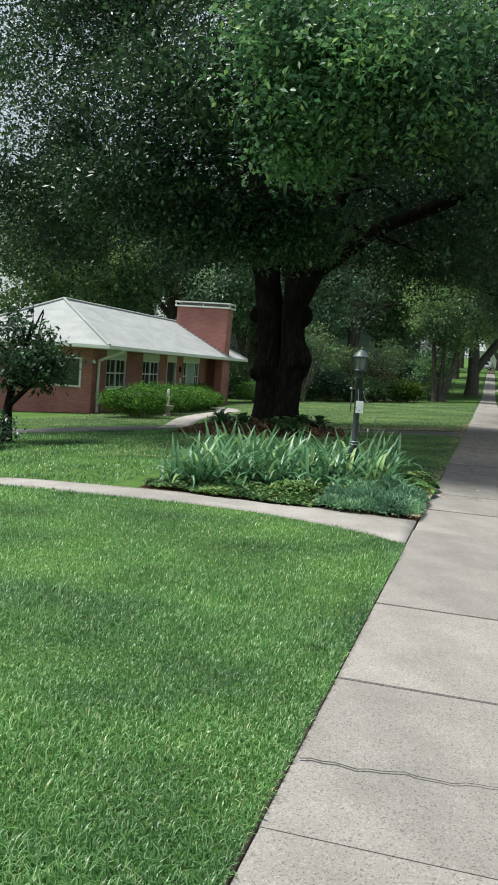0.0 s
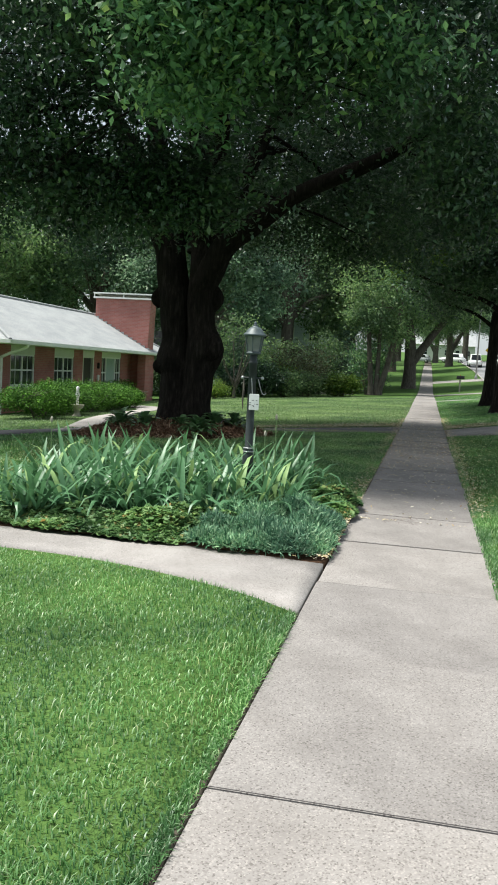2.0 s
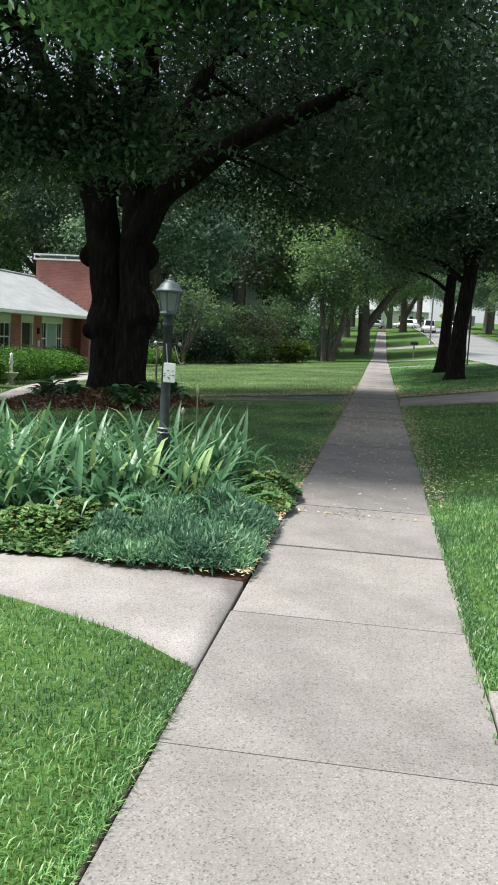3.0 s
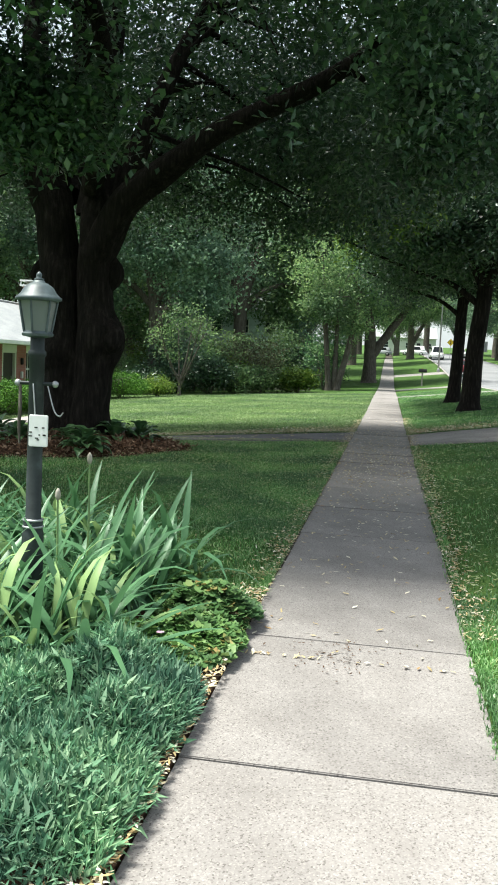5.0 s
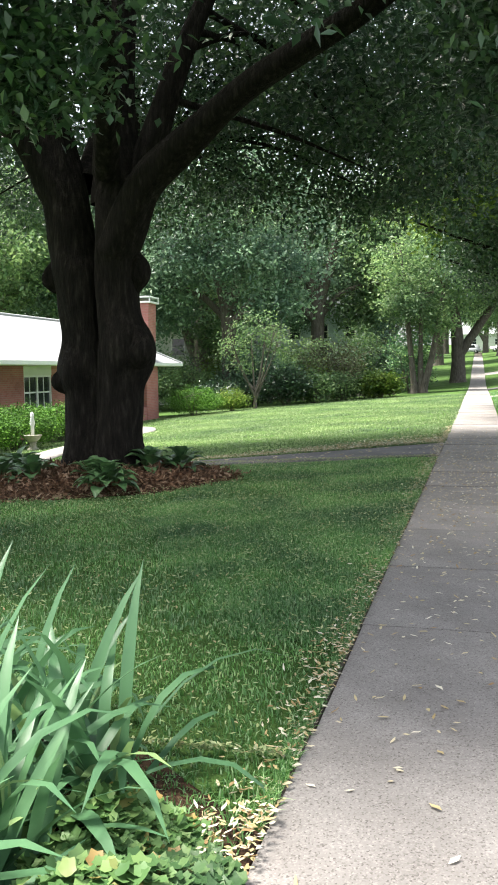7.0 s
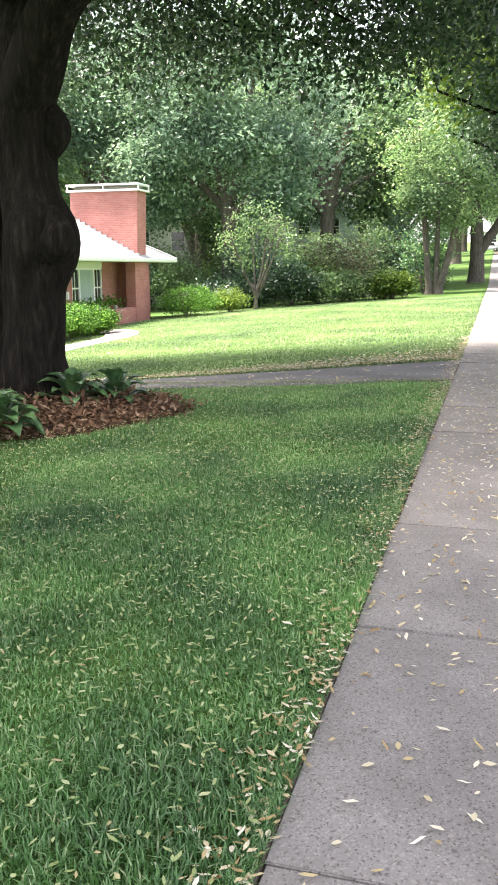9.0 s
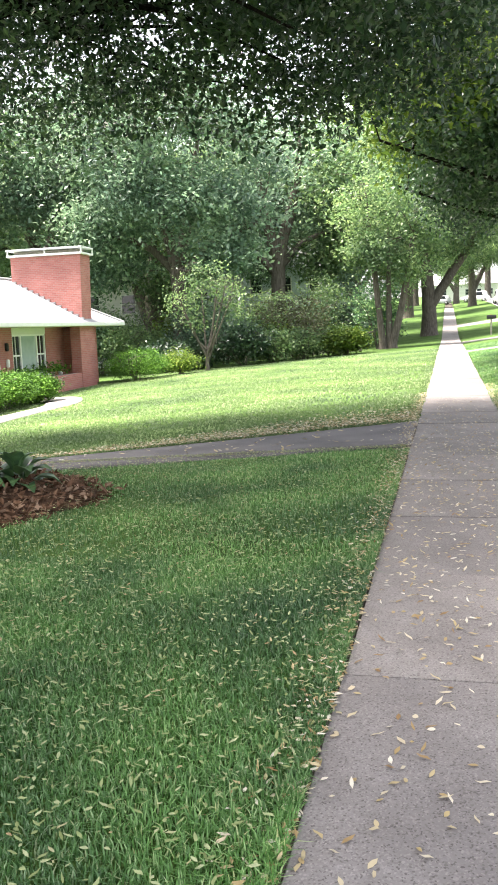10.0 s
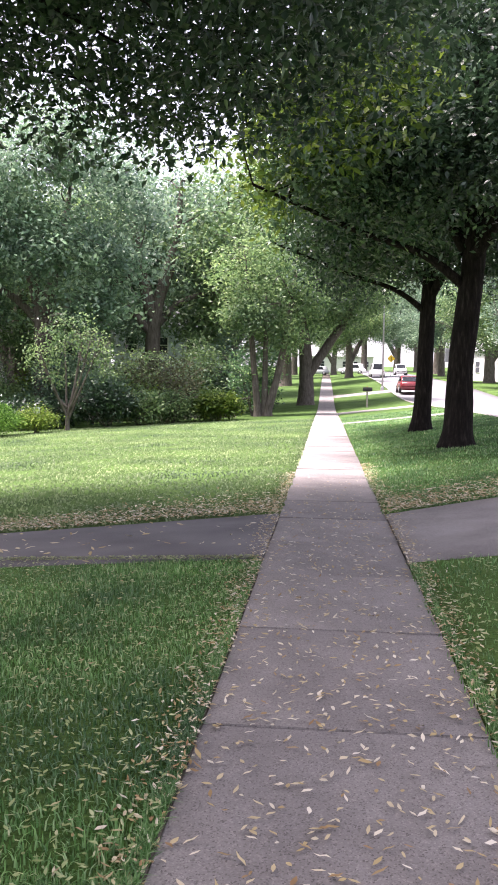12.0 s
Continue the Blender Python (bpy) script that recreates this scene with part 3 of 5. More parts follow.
    # windows
    def window(a, b, s, t, panes, blind=False):
        w = part("window", boxed((front - 0.14, a, s), (front - 0.02, a + 0.07, t)), WHITE, h, "white-framed window with divided panes")
        box_rows = [((front - 0.14, b - 0.07, s), (front - 0.02, b, t)), ((front - 0.14, a, t - 0.07), (front - 0.02, b, t)), ((front - 0.14, a, s), (front - 0.02, b, s + 0.07))]
        for p, q in box_rows:
            part("frame", boxed(p, q, 0.008), WHITE, w)
        part("sill", boxed((front - 0.1, a - 0.08, s - 0.09), (front + 0.09, b + 0.08, s), 0.01), WHITE, w)
        edges = [a + (b - a) * p for p in panes]
        for i in range(len(edges) - 1):
            u, v = edges[i], edges[i + 1]
            if i:
                part("mullion", boxed((front - 0.13, u - 0.05, s + 0.07), (front - 0.03, u + 0.05, t - 0.07), 0.006), WHITE, w)
            if not (blind and i == 1):
                part("meeting_rail", boxed((front - 0.12, u + 0.05, (s + t) / 2 - 0.03), (front - 0.05, v - 0.05, (s + t) / 2 + 0.03), 0.004), WHITE, w)
                part("glazing_bar", boxed((front - 0.1, (u + v) / 2 - 0.015, s + 0.07), (front - 0.06, (u + v) / 2 + 0.015, t - 0.07)), WHITE, w)
            part("pane", boxed((front - 0.09, u + 0.03, s + 0.06), (front - 0.084, v - 0.03, t - 0.06)), CURTAIN if (blind and i == 1) else GLASS, w)
    window(34.95, 37.1, 0.22, 1.5, (0, 0.5, 1))
    window(39.05, 41.2, 0.22, 1.5, (0, 0.5, 1))
    window(44.75, 47.55, 0.0, 1.6, (0, 0.26, 0.74, 1), True)
    d = part("door", boxed((front - 0.2, 42.42, -0.6), (front - 0.14, 43.63, 1.5)), DARK_DOOR, h, "dark front door behind a screen")
    for p, q in (((front - 0.14, 42.3, -0.6), (front - 0.01, 42.42, 1.55)), ((front - 0.14, 43.63, -0.6), (front - 0.01, 43.75, 1.55)), ((front - 0.14, 42.42, 1.5), (front - 0.01, 43.63, 1.55))):
        part("door_frame", boxed(p, q), CREAM, d)
    part("door_handle", boxed((front - 0.14, 43.45, 0.35), (front - 0.08, 43.52, 0.5), 0.01), STEEL, d)
    # roof
    E, ridge, zr, ze = X0, -17.9, 3.95, 2.0
    back, yn, yf = -21.6 - 0.6, Y0 - 0.7, 53.4
    run = E - ridge
    bm = bmesh.new()
    p = [bm.verts.new(q) for q in ((E, yn, ze), (E, yf, ze), (back, yf, ze), (back, yn, ze), (ridge, yn + 2.9, zr), (ridge, yf - run, zr))]
    for idx in ((0, 1, 5, 4), (1, 2, 5), (2, 3, 4, 5), (3, 0, 4), (3, 2, 1, 0)):
        bm.faces.new([p[i] for i in idx])
    roof = part("roof", bm, ROOF, h, "pale grey shingled hipped roof")
    for (a, b) in (((E, yn, ze), (ridge, yn + 2.9, zr)), ((ridge, yn + 2.9, zr), (ridge, yf - run, zr)), ((back, yn, ze), (ridge, yn + 2.9, zr)), ((E, yf, ze), (ridge, yf - run, zr))):
        v, f = tube_arrays([(*a, 0.07), (*[(m + n) / 2 for m, n in zip(a, b)], 0.07), (*b, 0.07)], 6)
        part_mesh("ridge_cap", mesh_arrays("ridge_cap", v + np.array([0, 0, 0.01]), f, ROOF), roof)
    part("soffit", boxed((back + 0.05, yn + 0.05, 1.85), (E - 0.05, yf - 0.05, 1.985)), CREAM, h)
    for a, b in (((E - 0.06, yn, 1.86), (E + 0.06, yf, 2.02)), ((back, yn - 0.06, 1.86), (E + 0.06, yn + 0.06, 2.02))):
        part("gutter", boxed(a, b, 0.02), WHITE, h, "white gutter along the eave")
    v, f = tube_arrays(spline([(E - 0.02, 33.95, 1.9, 0.06), (E - 0.1, 33.96, 1.75, 0.06), (-15.3, 34.0, 1.4, 0.06), (-15.4, 34.0, 1.1, 0.06), (-15.4, 34.0, -1.15, 0.06)], 4), 8)
    part_mesh("downspout", mesh_arrays("downspout", v, f, WHITE), h, "white metal downspout")
    # chimney wall with its pier and metal-framed cap
    bm = bmesh.new()
    q = [bm.verts.new((x, yy, z)) for yy in (49.3, 50.3) for x, z in ((-14.62, 1.7), (-14.52, 4.84), (-17.7, 4.84), (-17.7, 1.7))]
    for idx in ((0, 1, 2, 3), (7, 6, 5, 4), (0, 4, 5, 1), (1, 5, 6, 2), (2, 6, 7, 3), (3, 7, 4, 0)):
        bm.faces.new([q[i] for i in idx])
    bmesh.ops.recalc_face_normals(bm, faces=bm.faces)
    ch = part("chimney", bm, BRICK, h, "broad red brick chimney wall")
    part("pier", boxed((-14.95, 48.75, -1.3), (-14.5, 50.3, 1.9), 0.01), BRICK, h)
    part("side_wall", boxed((-15.5, 49.3, -1.3), (-14.96, 50.2, 1.85)), BRICK, h)
    for a, b in (((-17.82, 49.15, 4.85), (-14.4, 50.45, 4.93)), ((-17.82, 49.15, 5.1), (-14.4, 50.45, 5.17))):
        part("cap", boxed(a, b, 0.01), WHITE, ch)
    for x in (-17.8, -16.1, -14.46):
        for yy in (49.2, 50.38):
            part("cap_post", boxed((x, yy, 4.93), (x + 0.05, yy + 0.05, 5.1)), WHITE, ch)
    part("cap_core", boxed((-17.6, 49.5, 4.93), (-14.7, 50.1, 5.08)), STONE, ch)
    for k in range(14):
        x = -14.5 - 0.25 * k
        z = ze + 0.02 + (E - x) / run * (zr - ze)
        part("step_flashing", boxed((x - 0.22, 49.24, z - 0.02), (x, 49.31, z + 0.1)), STEEL, ch)
    # brick planter before the picture window
    pl = part("planter", boxed((-14.9, 44.0, -1.3), (-14.52, 48.75, -0.08), 0.01), BRICK, h)
    part("planter_back", boxed((-15.5, 44.0, -1.3), (-15.3, 48.75, -0.2)), BRICK, pl)
    part("planter_soil", boxed((-15.3, 44.05, -1.2), (-14.9, 48.7, -0.2)), SOIL, pl)
    part("porch_step", boxed((-15.45, 41.6, -1.2), (-14.4, 43.95, -0.62), 0.01), STONE, h)
    # basement window at the gable end
    part("end_window", boxed((-17.6, Y0 + 0.29, 0.2), (-15.95, Y0 + 0.36, 1.45), 0.01), WHITE, h, "white end window")
    part("end_pane", boxed((-17.5, Y0 + 0.27, 0.28), (-16.05, Y0 + 0.295, 1.37)), GLASS, h)
    for z in (1.0, 0.4):
        part("wall_lamp", boxed((front, 44.15, z), (front + 0.1, 44.3, z + 0.3), 0.02), BLACK if z > 0.5 else WHITE, h)


house()

# clipped hedges and small things before the house
for k, (x, y, rx, ry, rz) in enumerate([(-12.8, 31.0, 1.15, 1.3, 0.66), (-13.1, 33.6, 1.1, 1.5, 0.7), (-13.0, 36.2, 1.1, 1.6, 0.66), (-13.1, 38.7, 1.1, 1.5, 0.62), (-13.2, 40.9, 0.9, 1.2, 0.55)]):
    x, y = site(x + 0.4, y)
    shrub("hedge", (x, y, float(gz(x, y))), (rx * 1.12, ry * 1.12, rz * 0.98), 12000, 0.075, HEDGE_LEAF, "low rounded bright green hedge by the house", 60 + k, "hedge", 8, "hedges before the house", 9, 0.035, 0.85)
shrub("hedge", (-13.4, 51.1, float(gz(-13.4, 51.1))), (1.5, 2.0, 0.72), 12000, 0.075, HEDGE_LEAF, "rounded bright green shrub beside the chimney", 71, "hedge", 8, "", 9, 0.035, 0.85)
shrub("flowering_shrub", (-12.1, 53.5, float(gz(-12.1, 53.5))), (0.9, 1.0, 0.6), 3500, 0.1, LEAF_YELLOW, "yellowish shrub at the edge of the lawn", 72)
for k in range(5):
    x, y = site(-15.05 + 0.06 * (k % 2), 44.6 + 0.85 * k)
    pt = thing("potted_plant", (x, y, -0.2), "leafy plant in the brick planter", "plant", "planter plants")
    b, t = lathe(bmesh.new(), [(0.07, 0), (0.1, 0.16), (0.11, 0.18), (0.1, 0.19)], 12), None
    part("pot", b, STONE if k % 2 else WHITE, pt, soft=True)
    pts = rng.normal(size=(160, 3)) * np.array([0.15, 0.2, 0.12]) + np.array([0, 0, 0.32])
    part_mesh("foliage", mesh_arrays("foliage", *leaves(pts, 0.13, 0.06, 0.0, 90 + k), HEDGE_LEAF, True), pt)


def urn(at):
    u = thing("garden_urn", at, "pale stone garden urn on a pedestal", "urn")
    part("pedestal", lathe(bmesh.new(), [(0.17, 0), (0.17, 0.05), (0.1, 0.09), (0.09, 0.2), (0.12, 0.24)], 12), STONE, u, soft=True)
    part("bowl", lathe(bmesh.new(), [(0.1, 0.24), (0.2, 0.33), (0.25, 0.42), (0.27, 0.44), (0.24, 0.445), (0.18, 0.38)], 14), STONE, u, soft=True)
    part("finial", lathe(bmesh.new(), [(0.05, 0.38), (0.05, 0.7), (0.08, 0.78), (0.04, 0.95), (0.06, 1.05), (0.01, 1.1)], 10), WHITE, u, soft=True)


urn((-11.9, 32.6, float(gz(-11.9, 32.6)) - 0.01))


# ---- lamp post ----
def lamp_post(at):
    L = thing("post_lantern", at, "dark painted post lantern in the iris bed", "lamp post")
    def head_lathe(rows, seg):
        return lathe(bmesh.new(), [(r * 0.76, 1.6 + (z - 1.69) * 0.74) for r, z in rows], seg)
    def head(r, a, z):
        return 0.76 * r * math.cos(a), 0.76 * r * math.sin(a), 1.6 + (z - 1.69) * 0.74
    part("post", lathe(bmesh.new(), [(0.058, -0.1), (0.056, 0.6), (0.05, 0.62), (0.05, 0.66), (0.04, 0.67), (0.038, 1.5), (0.046, 1.51), (0.046, 1.53), (0.036, 1.54), (0.036, 1.6), (0.03, 1.61)], 16), POST_PAINT, L, "black-green weathered post", True)
    for z in (0.63, 0.665):
        part("band", lathe(bmesh.new(), [(0.05, z), (0.056, z + 0.006), (0.05, z + 0.012)], 16), STEEL, L, soft=True)
    v, f = tube_arrays([(-0.095, 0, 1.37, 0.01), (0, 0.0, 1.37, 0.01), (0.095, 0, 1.37, 0.01)], 8)
    bar = part_mesh("ladder_bar", mesh_arrays("ladder_bar", v, f, POST_PAINT), L)
    for x in (-0.1, 0.1):
        bm = bmesh.new()
        bmesh.ops.create_uvsphere(bm, u_segments=8, v_segments=6, radius=0.018, matrix=Matrix.Translation((x, 0, 1.37)))
        part("knob", bm, STEEL, bar, soft=True)
    v, f = tube_arrays(spline([(0.0, -0.042, 1.37, 0.004), (0.01, -0.05, 1.3, 0.004), (0.02, -0.052, 1.19, 0.004)], 4), 6)
    part_mesh("wire", mesh_arrays("wire", v, f, STEEL), L)
    v, f = tube_arrays(spline([(0.06, 0.0, 1.36, 0.004), (0.1, -0.01, 1.24, 0.004), (0.13, -0.01, 1.21, 0.004), (0.15, -0.01, 1.23, 0.003)], 4), 6)
    part_mesh("wire", mesh_arrays("wire", v, f, STEEL), L)
    v, f = tube_arrays(spline([(-0.085, -0.005, 1.36, 0.008), (-0.08, -0.012, 1.25, 0.011), (-0.086, -0.008, 1.15, 0.009), (-0.08, -0.01, 1.06, 0.006)], 4), 6)
    part_mesh("strap", mesh_arrays("strap", v, f, PALE_BARK), L, "frayed pale strap hanging from the bar")
    v, f = tube_arrays(spline([(-0.05, -0.05, 0.42, 0.004), (0.0, -0.062, 0.38, 0.004), (0.06, -0.03, 0.32, 0.004)], 4), 6)
    part_mesh("tie", mesh_arrays("tie", v, f, STEEL), L)
    s = part("sign_plate", boxed((-0.01, -0.062, 1.055), (0.09, -0.05, 1.215), 0.004), WHITE, L, "small white notice with faded marks")
    g = np.random.default_rng(3)
    for k in range(9):
        x, z = g.uniform(-0.015, 0.07), g.uniform(1.075, 1.2)
        part("mark", boxed((x, -0.064, z), (x + g.uniform(0.008, 0.02), -0.0615, z + 0.006)), BLACK, s)
    cage = part("lantern", head_lathe([(0.05, 1.69), (0.1, 1.7), (0.105, 1.715), (0.095, 1.725), (0.09, 1.735)], 6), LANTERN_PAINT, L, "weathered blue-grey lantern with glass panes")
    for i in range(6):
        a, b = 2 * math.pi * (i + 0.5) / 6, 2 * math.pi * (i + 1.5) / 6
        v, f = tube_arrays([(*head(0.09, a, 1.73), 0.0065), (*head(0.107, a, 1.83), 0.0065), (*head(0.125, a, 1.94), 0.0065)], 6)
        part_mesh("cage_bar", mesh_arrays("cage_bar", v, f, LANTERN_PAINT), cage)
        bm = bmesh.new()
        q = [bm.verts.new(head(r, t, z)) for r, t, z in ((0.086, a, 1.735), (0.086, b, 1.735), (0.12, b, 1.94), (0.12, a, 1.94))]
        bm.faces.new(q)
        bmesh.ops.solidify(bm, geom=bm.faces[:], thickness=0.003)
        part("pane", bm, PANE, cage)
    part("bulb", head_lathe([(0.02, 1.74), (0.02, 1.79), (0.035, 1.83), (0.03, 1.87), (0.008, 1.89)], 10), WHITE, cage, soft=True)
    roof = part("lantern_roof", head_lathe([(0.125, 1.935), (0.152, 1.945), (0.152, 1.96), (0.135, 1.972), (0.118, 1.99), (0.095, 2.03), (0.06, 2.055), (0.04, 2.062), (0.036, 2.075)], 12), LANTERN_PAINT, L, soft=True)
    part("finial", head_lathe([(0.03, 2.075), (0.034, 2.085), (0.016, 2.095), (0.02, 2.105), (0.018, 2.12), (0.003, 2.135)], 12), LANTERN_PAINT, roof, soft=True)


lamp_post((-1.42, 12.38, float(gz(-1.42, 12.38)) - 0.02))


# ---- flower bed: iris, juniper, cranesbill ----
def bed(x, y):
    """From a square-set plan of the bed to its place, skewed along the garden path."""
    u, v = -0.37 - np.asarray(x, float), np.asarray(y, float) - 9.98
    return -0.37 - 0.9 * u, 10.3 + 0.86 * v + 0.13 * np.maximum(u, 0) * (1 - v / 5)


def bed_soil():
    left = [bed(*p) for p in ((-0.37, 9.98), (-1.4, 9.98), (-2.4, 9.98), (-3.3, 9.9), (-4.2, 10.1))]
    right = [bed(*p) for p in ((-0.37, 13.7), (-1.3, 14.4), (-2.4, 14.5), (-3.3, 14.2), (-4.1, 13.4))]
    b = strip("flower_bed", left, right, SOIL, 0.012)
    tagged(b, "brown mulched flower bed at the path corner", "flower bed", kind="structure")


bed_soil()


def iris_blade(length, width, lean, curl, mat, seed):
    """A strap leaf with a keel, arching over towards its tip."""
    rows = 7
    g = np.random.default_rng(seed)
    v = []
    a, x, z = math.radians(90 - lean), 0.0, 0.0
    step = length / (rows - 1)
    for i in range(rows):
        t = i / (rows - 1)
        w = width * (0.75 + 0.5 * t if t < 0.4 else 0.95 * (1 - ((t - 0.4) / 0.6) ** 2.2) + 0.02) / 2
        v += [(x, -w, z), (x + 0.12 * w * 2, 0, z - 0.02 * w), (x, w, z)]
        x, z = x + step * math.cos(a), z + step * math.sin(a)
        a -= curl * t * 1.6
    f = [(i * 3 + j, i * 3 + j + 1, (i + 1) * 3 + j + 1, (i + 1) * 3 + j) for i in range(rows - 1) for j in (0, 1)]
    return mesh_arrays("leaf", np.array(v), np.array(f), mat)


BLADES = []
for k in range(28):
    g = np.random.default_rng(200 + k)
    BLADES.append(iris_blade(g.uniform(0.5, 0.84), g.uniform(0.036, 0.062), g.uniform(10, 58), g.choice([0.15, 0.28, 0.36, 0.44, 0.54, 0.66]), IRIS_PALE if k % 7 == 0 else IRIS, k))


def in_iris(x, y):
    front = 10.45 + max(0.0, (x + 3.4)) * 0.62
    return front < y < 14.4 - 0.25 * abs(x + 2.6) and -3.95 < x < -1.05


def iris_bed():
    g = np.random.default_rng(31)
    placed = []
    while len(placed) < 74:
        x, y = g.uniform(-4.6, -0.85), g.uniform(10.3, 14.4)
        if in_iris(x, y) and all((x - a) ** 2 + (y - b) ** 2 > 0.075 for a, b in placed) and (x + 1.54) ** 2 + (y - 12.3) ** 2 > 0.03:
            placed.append((x, y))
    for x, y in placed:
        x, y = (float(q) for q in bed(x, y))
        p = thing("iris_plant", (x, y, float(gz(x, y)) + 0.03), "clump of grey-green sword-shaped iris leaves", "plant", "irises in the bed")
        n = int(g.integers(23, 30))
        fan = g.uniform(0, 360)
        for i in range(n):
            b = part_mesh("leaf", BLADES[int(g.integers(len(BLADES)))], p)
            m = pose(g.normal() * 0.07, g.normal() * 0.07, -0.02, 0, 0, fan + g.choice([0, 180]) + g.normal() * 55) @ pose(0, 0, 0, g.normal() * 8, g.normal() * 6, 0)
            b.matrix_basis = m @ Matrix.Scale(g.uniform(0.75, 1.12), 4)
    for x, y, hgt in ((-1.2, 12.5, 0.95), (-3.4, 12.0, 0.85), (-1.25, 12.2, 0.8)):
        s = thing("flower_stalk", (x, y, float(gz(x, y))), "dry upright iris flower stalk", "plant", "dry stalks")
        v, f = tube_arrays(spline([(0, 0, 0, 0.008), (0.03, 0.01, hgt * 0.5, 0.007), (0.02, 0.03, hgt, 0.005)], 5), 6)
        part_mesh("stalk", mesh_arrays("stalk", v, f, IRIS_PALE), s)
        part("seed_head", lathe(bmesh.new(), [(0.004, hgt - 0.02), (0.014, hgt), (0.012, hgt + 0.03), (0.002, hgt + 0.045)], 8, (0.02, 0.03, 0)), STONE, s, soft=True)


iris_bed()


def ground_cover(name, spots, count, sprig, mat, label, seed, flowers=0):
    """Low mat of sprigs: spots are (x, y, rx, ry, height)."""
    g = np.random.default_rng(seed)
    s = np.array(spots, float)
    pick = g.choice(len(s), count, p=s[:, 2] * s[:, 3] / (s[:, 2] * s[:, 3]).sum())
    r, a = np.sqrt(g.uniform(0, 1, count)), g.uniform(0, 2 * np.pi, count)
    x = s[pick, 0] + s[pick, 2] * r * np.cos(a)
    y = s[pick, 1] + s[pick, 3] * r * np.sin(a)
    x, y = bed(x, y)
    lump = np.array([noise.noise(Vector((p * 3.0, q * 3.0, seed))) for p, q in zip(x, y)])
    top = s[pick, 4] * (1 - 0.75 * r ** 3) * (0.78 + 0.85 * lump)
    z = gz(x, y) + 0.03 + top * g.uniform(0.35, 1.0, count) ** 0.5
    at = np.stack([x, y, z], 1)
    v, f = leaves(at, sprig[0], sprig[1], -0.55, seed + 500, 0.6) if sprig[2] else lobed(at, sprig[0], seed + 500)
    ob = tagged(new(name, mesh_arrays(name, v, f, mat, True)), label, "plant", kind="stuff")
    return x, y, z


ground_cover("creeping_juniper", [(-0.8, 10.55, 0.42, 0.5, 0.2), (-0.85, 11.2, 0.46, 0.55, 0.25), (-1.3, 10.75, 0.42, 0.45, 0.21), (-0.74, 11.65, 0.36, 0.4, 0.21), (-0.72, 10.25, 0.36, 0.26, 0.14), (-1.25, 10.2, 0.42, 0.26, 0.13), (-1.3, 11.4, 0.4, 0.4, 0.24), (-0.52, 10.6, 0.17, 0.42, 0.1), (-0.52, 11.35, 0.17, 0.5, 0.12)], 52000, (0.055, 0.013, 1), JUNIPER, "blue-green creeping juniper spreading over the bed", 41)
gx, gy, gzz = ground_cover("cranesbill", [(-2.2, 10.52, 0.75, 0.5, 0.19), (-1.75, 10.95, 0.5, 0.45, 0.2), (-2.9, 10.45, 0.5, 0.36, 0.16), (-3.4, 10.6, 0.4, 0.3, 0.15), (-0.62, 12.45, 0.33, 0.5, 0.18), (-0.64, 13.05, 0.36, 0.5, 0.18), (-0.8, 13.4, 0.36, 0.3, 0.15), (-1.1, 12.2, 0.36, 0.4, 0.18), (-0.5, 12.5, 0.2, 0.4, 0.1), (-2.2, 10.15, 0.6, 0.24, 0.1), (-3.0, 10.15, 0.6, 0.24, 0.1), (-3.75, 10.3, 0.45, 0.3, 0.1)], 19000, (0.045, 0.045, 0), GERANIUM, "yellow-green cranesbill ground cover with a few flowers", 42)
for k in range(9):
    i = int(np.argmax(gzz - 0.6 * np.abs(gx - (-0.7 if k % 2 else -1.9)) - 0.6 * np.abs(gy - (13.1 - 0.12 * k if k % 2 else 11.0 + 0.05 * k)) + rng.normal(size=len(gx)) * 0.1))
    fl = thing("pink_flower", (float(gx[i]), float(gy[i]), float(gzz[i]) - 0.02), "small pale pink cranesbill flower", "flower", "pink flowers")
    v, f = tube_arrays([(0, 0, -0.08, 0.0025), (0.004, 0, -0.03, 0.0025), (0, 0, 0.03, 0.002)], 5)
    part_mesh("stem", mesh_arrays("stem", v, f, GERANIUM), fl)
    for q in range(5):
        t = 2 * math.pi * q / 5
        bm = bmesh.new()
        bmesh.ops.create_uvsphere(bm, u_segments=6, v_segments=4, radius=0.011, matrix=Matrix.Translation((0.012 * math.cos(t), 0.012 * math.sin(t), 0.032)) @ Matrix.Diagonal((1, 1, 0.35, 1)))
        part("petal", bm, PINK, fl, soft=True)


# ---- main tree with its mulch ring ----
TX, TY = -4.97, 22.45
TZ = float(gz(TX, TY)) + 0.19


def mulch_ring():
    g = np.random.default_rng(51)
    n, m = 10, 40
    v = [(TX - 0.35, TY - 0.2, float(gz(TX, TY)) + 0.25)]
    for i in range(1, n + 1):
        r = i / n
        for j in range(m):
            a = 2 * math.pi * j / m
            k = 1 + 0.06 * math.sin(3 * a + 1) + 0.04 * math.sin(7 * a)
            x, y = TX - 0.35 + 2.2 * r * k * math.cos(a), TY - 0.2 + 2.0 * r * k * math.sin(a)
            v.append((x, y, float(gz(x, y)) + 0.25 * (1 - r ** 2.5) - 0.02 * (r > 0.97)))
    f = [(0, 1 + j, 1 + (j + 1) % m, 0) for j in range(m)]
    quads = [(1 + i * m + j, 1 + (i + 1) * m + j, 1 + (i + 1) * m + (j + 1) % m, 1 + i * m + (j + 1) % m) for i in range(n - 1) for j in range(m)]
    me = bpy.data.meshes.new("mulch_ring")
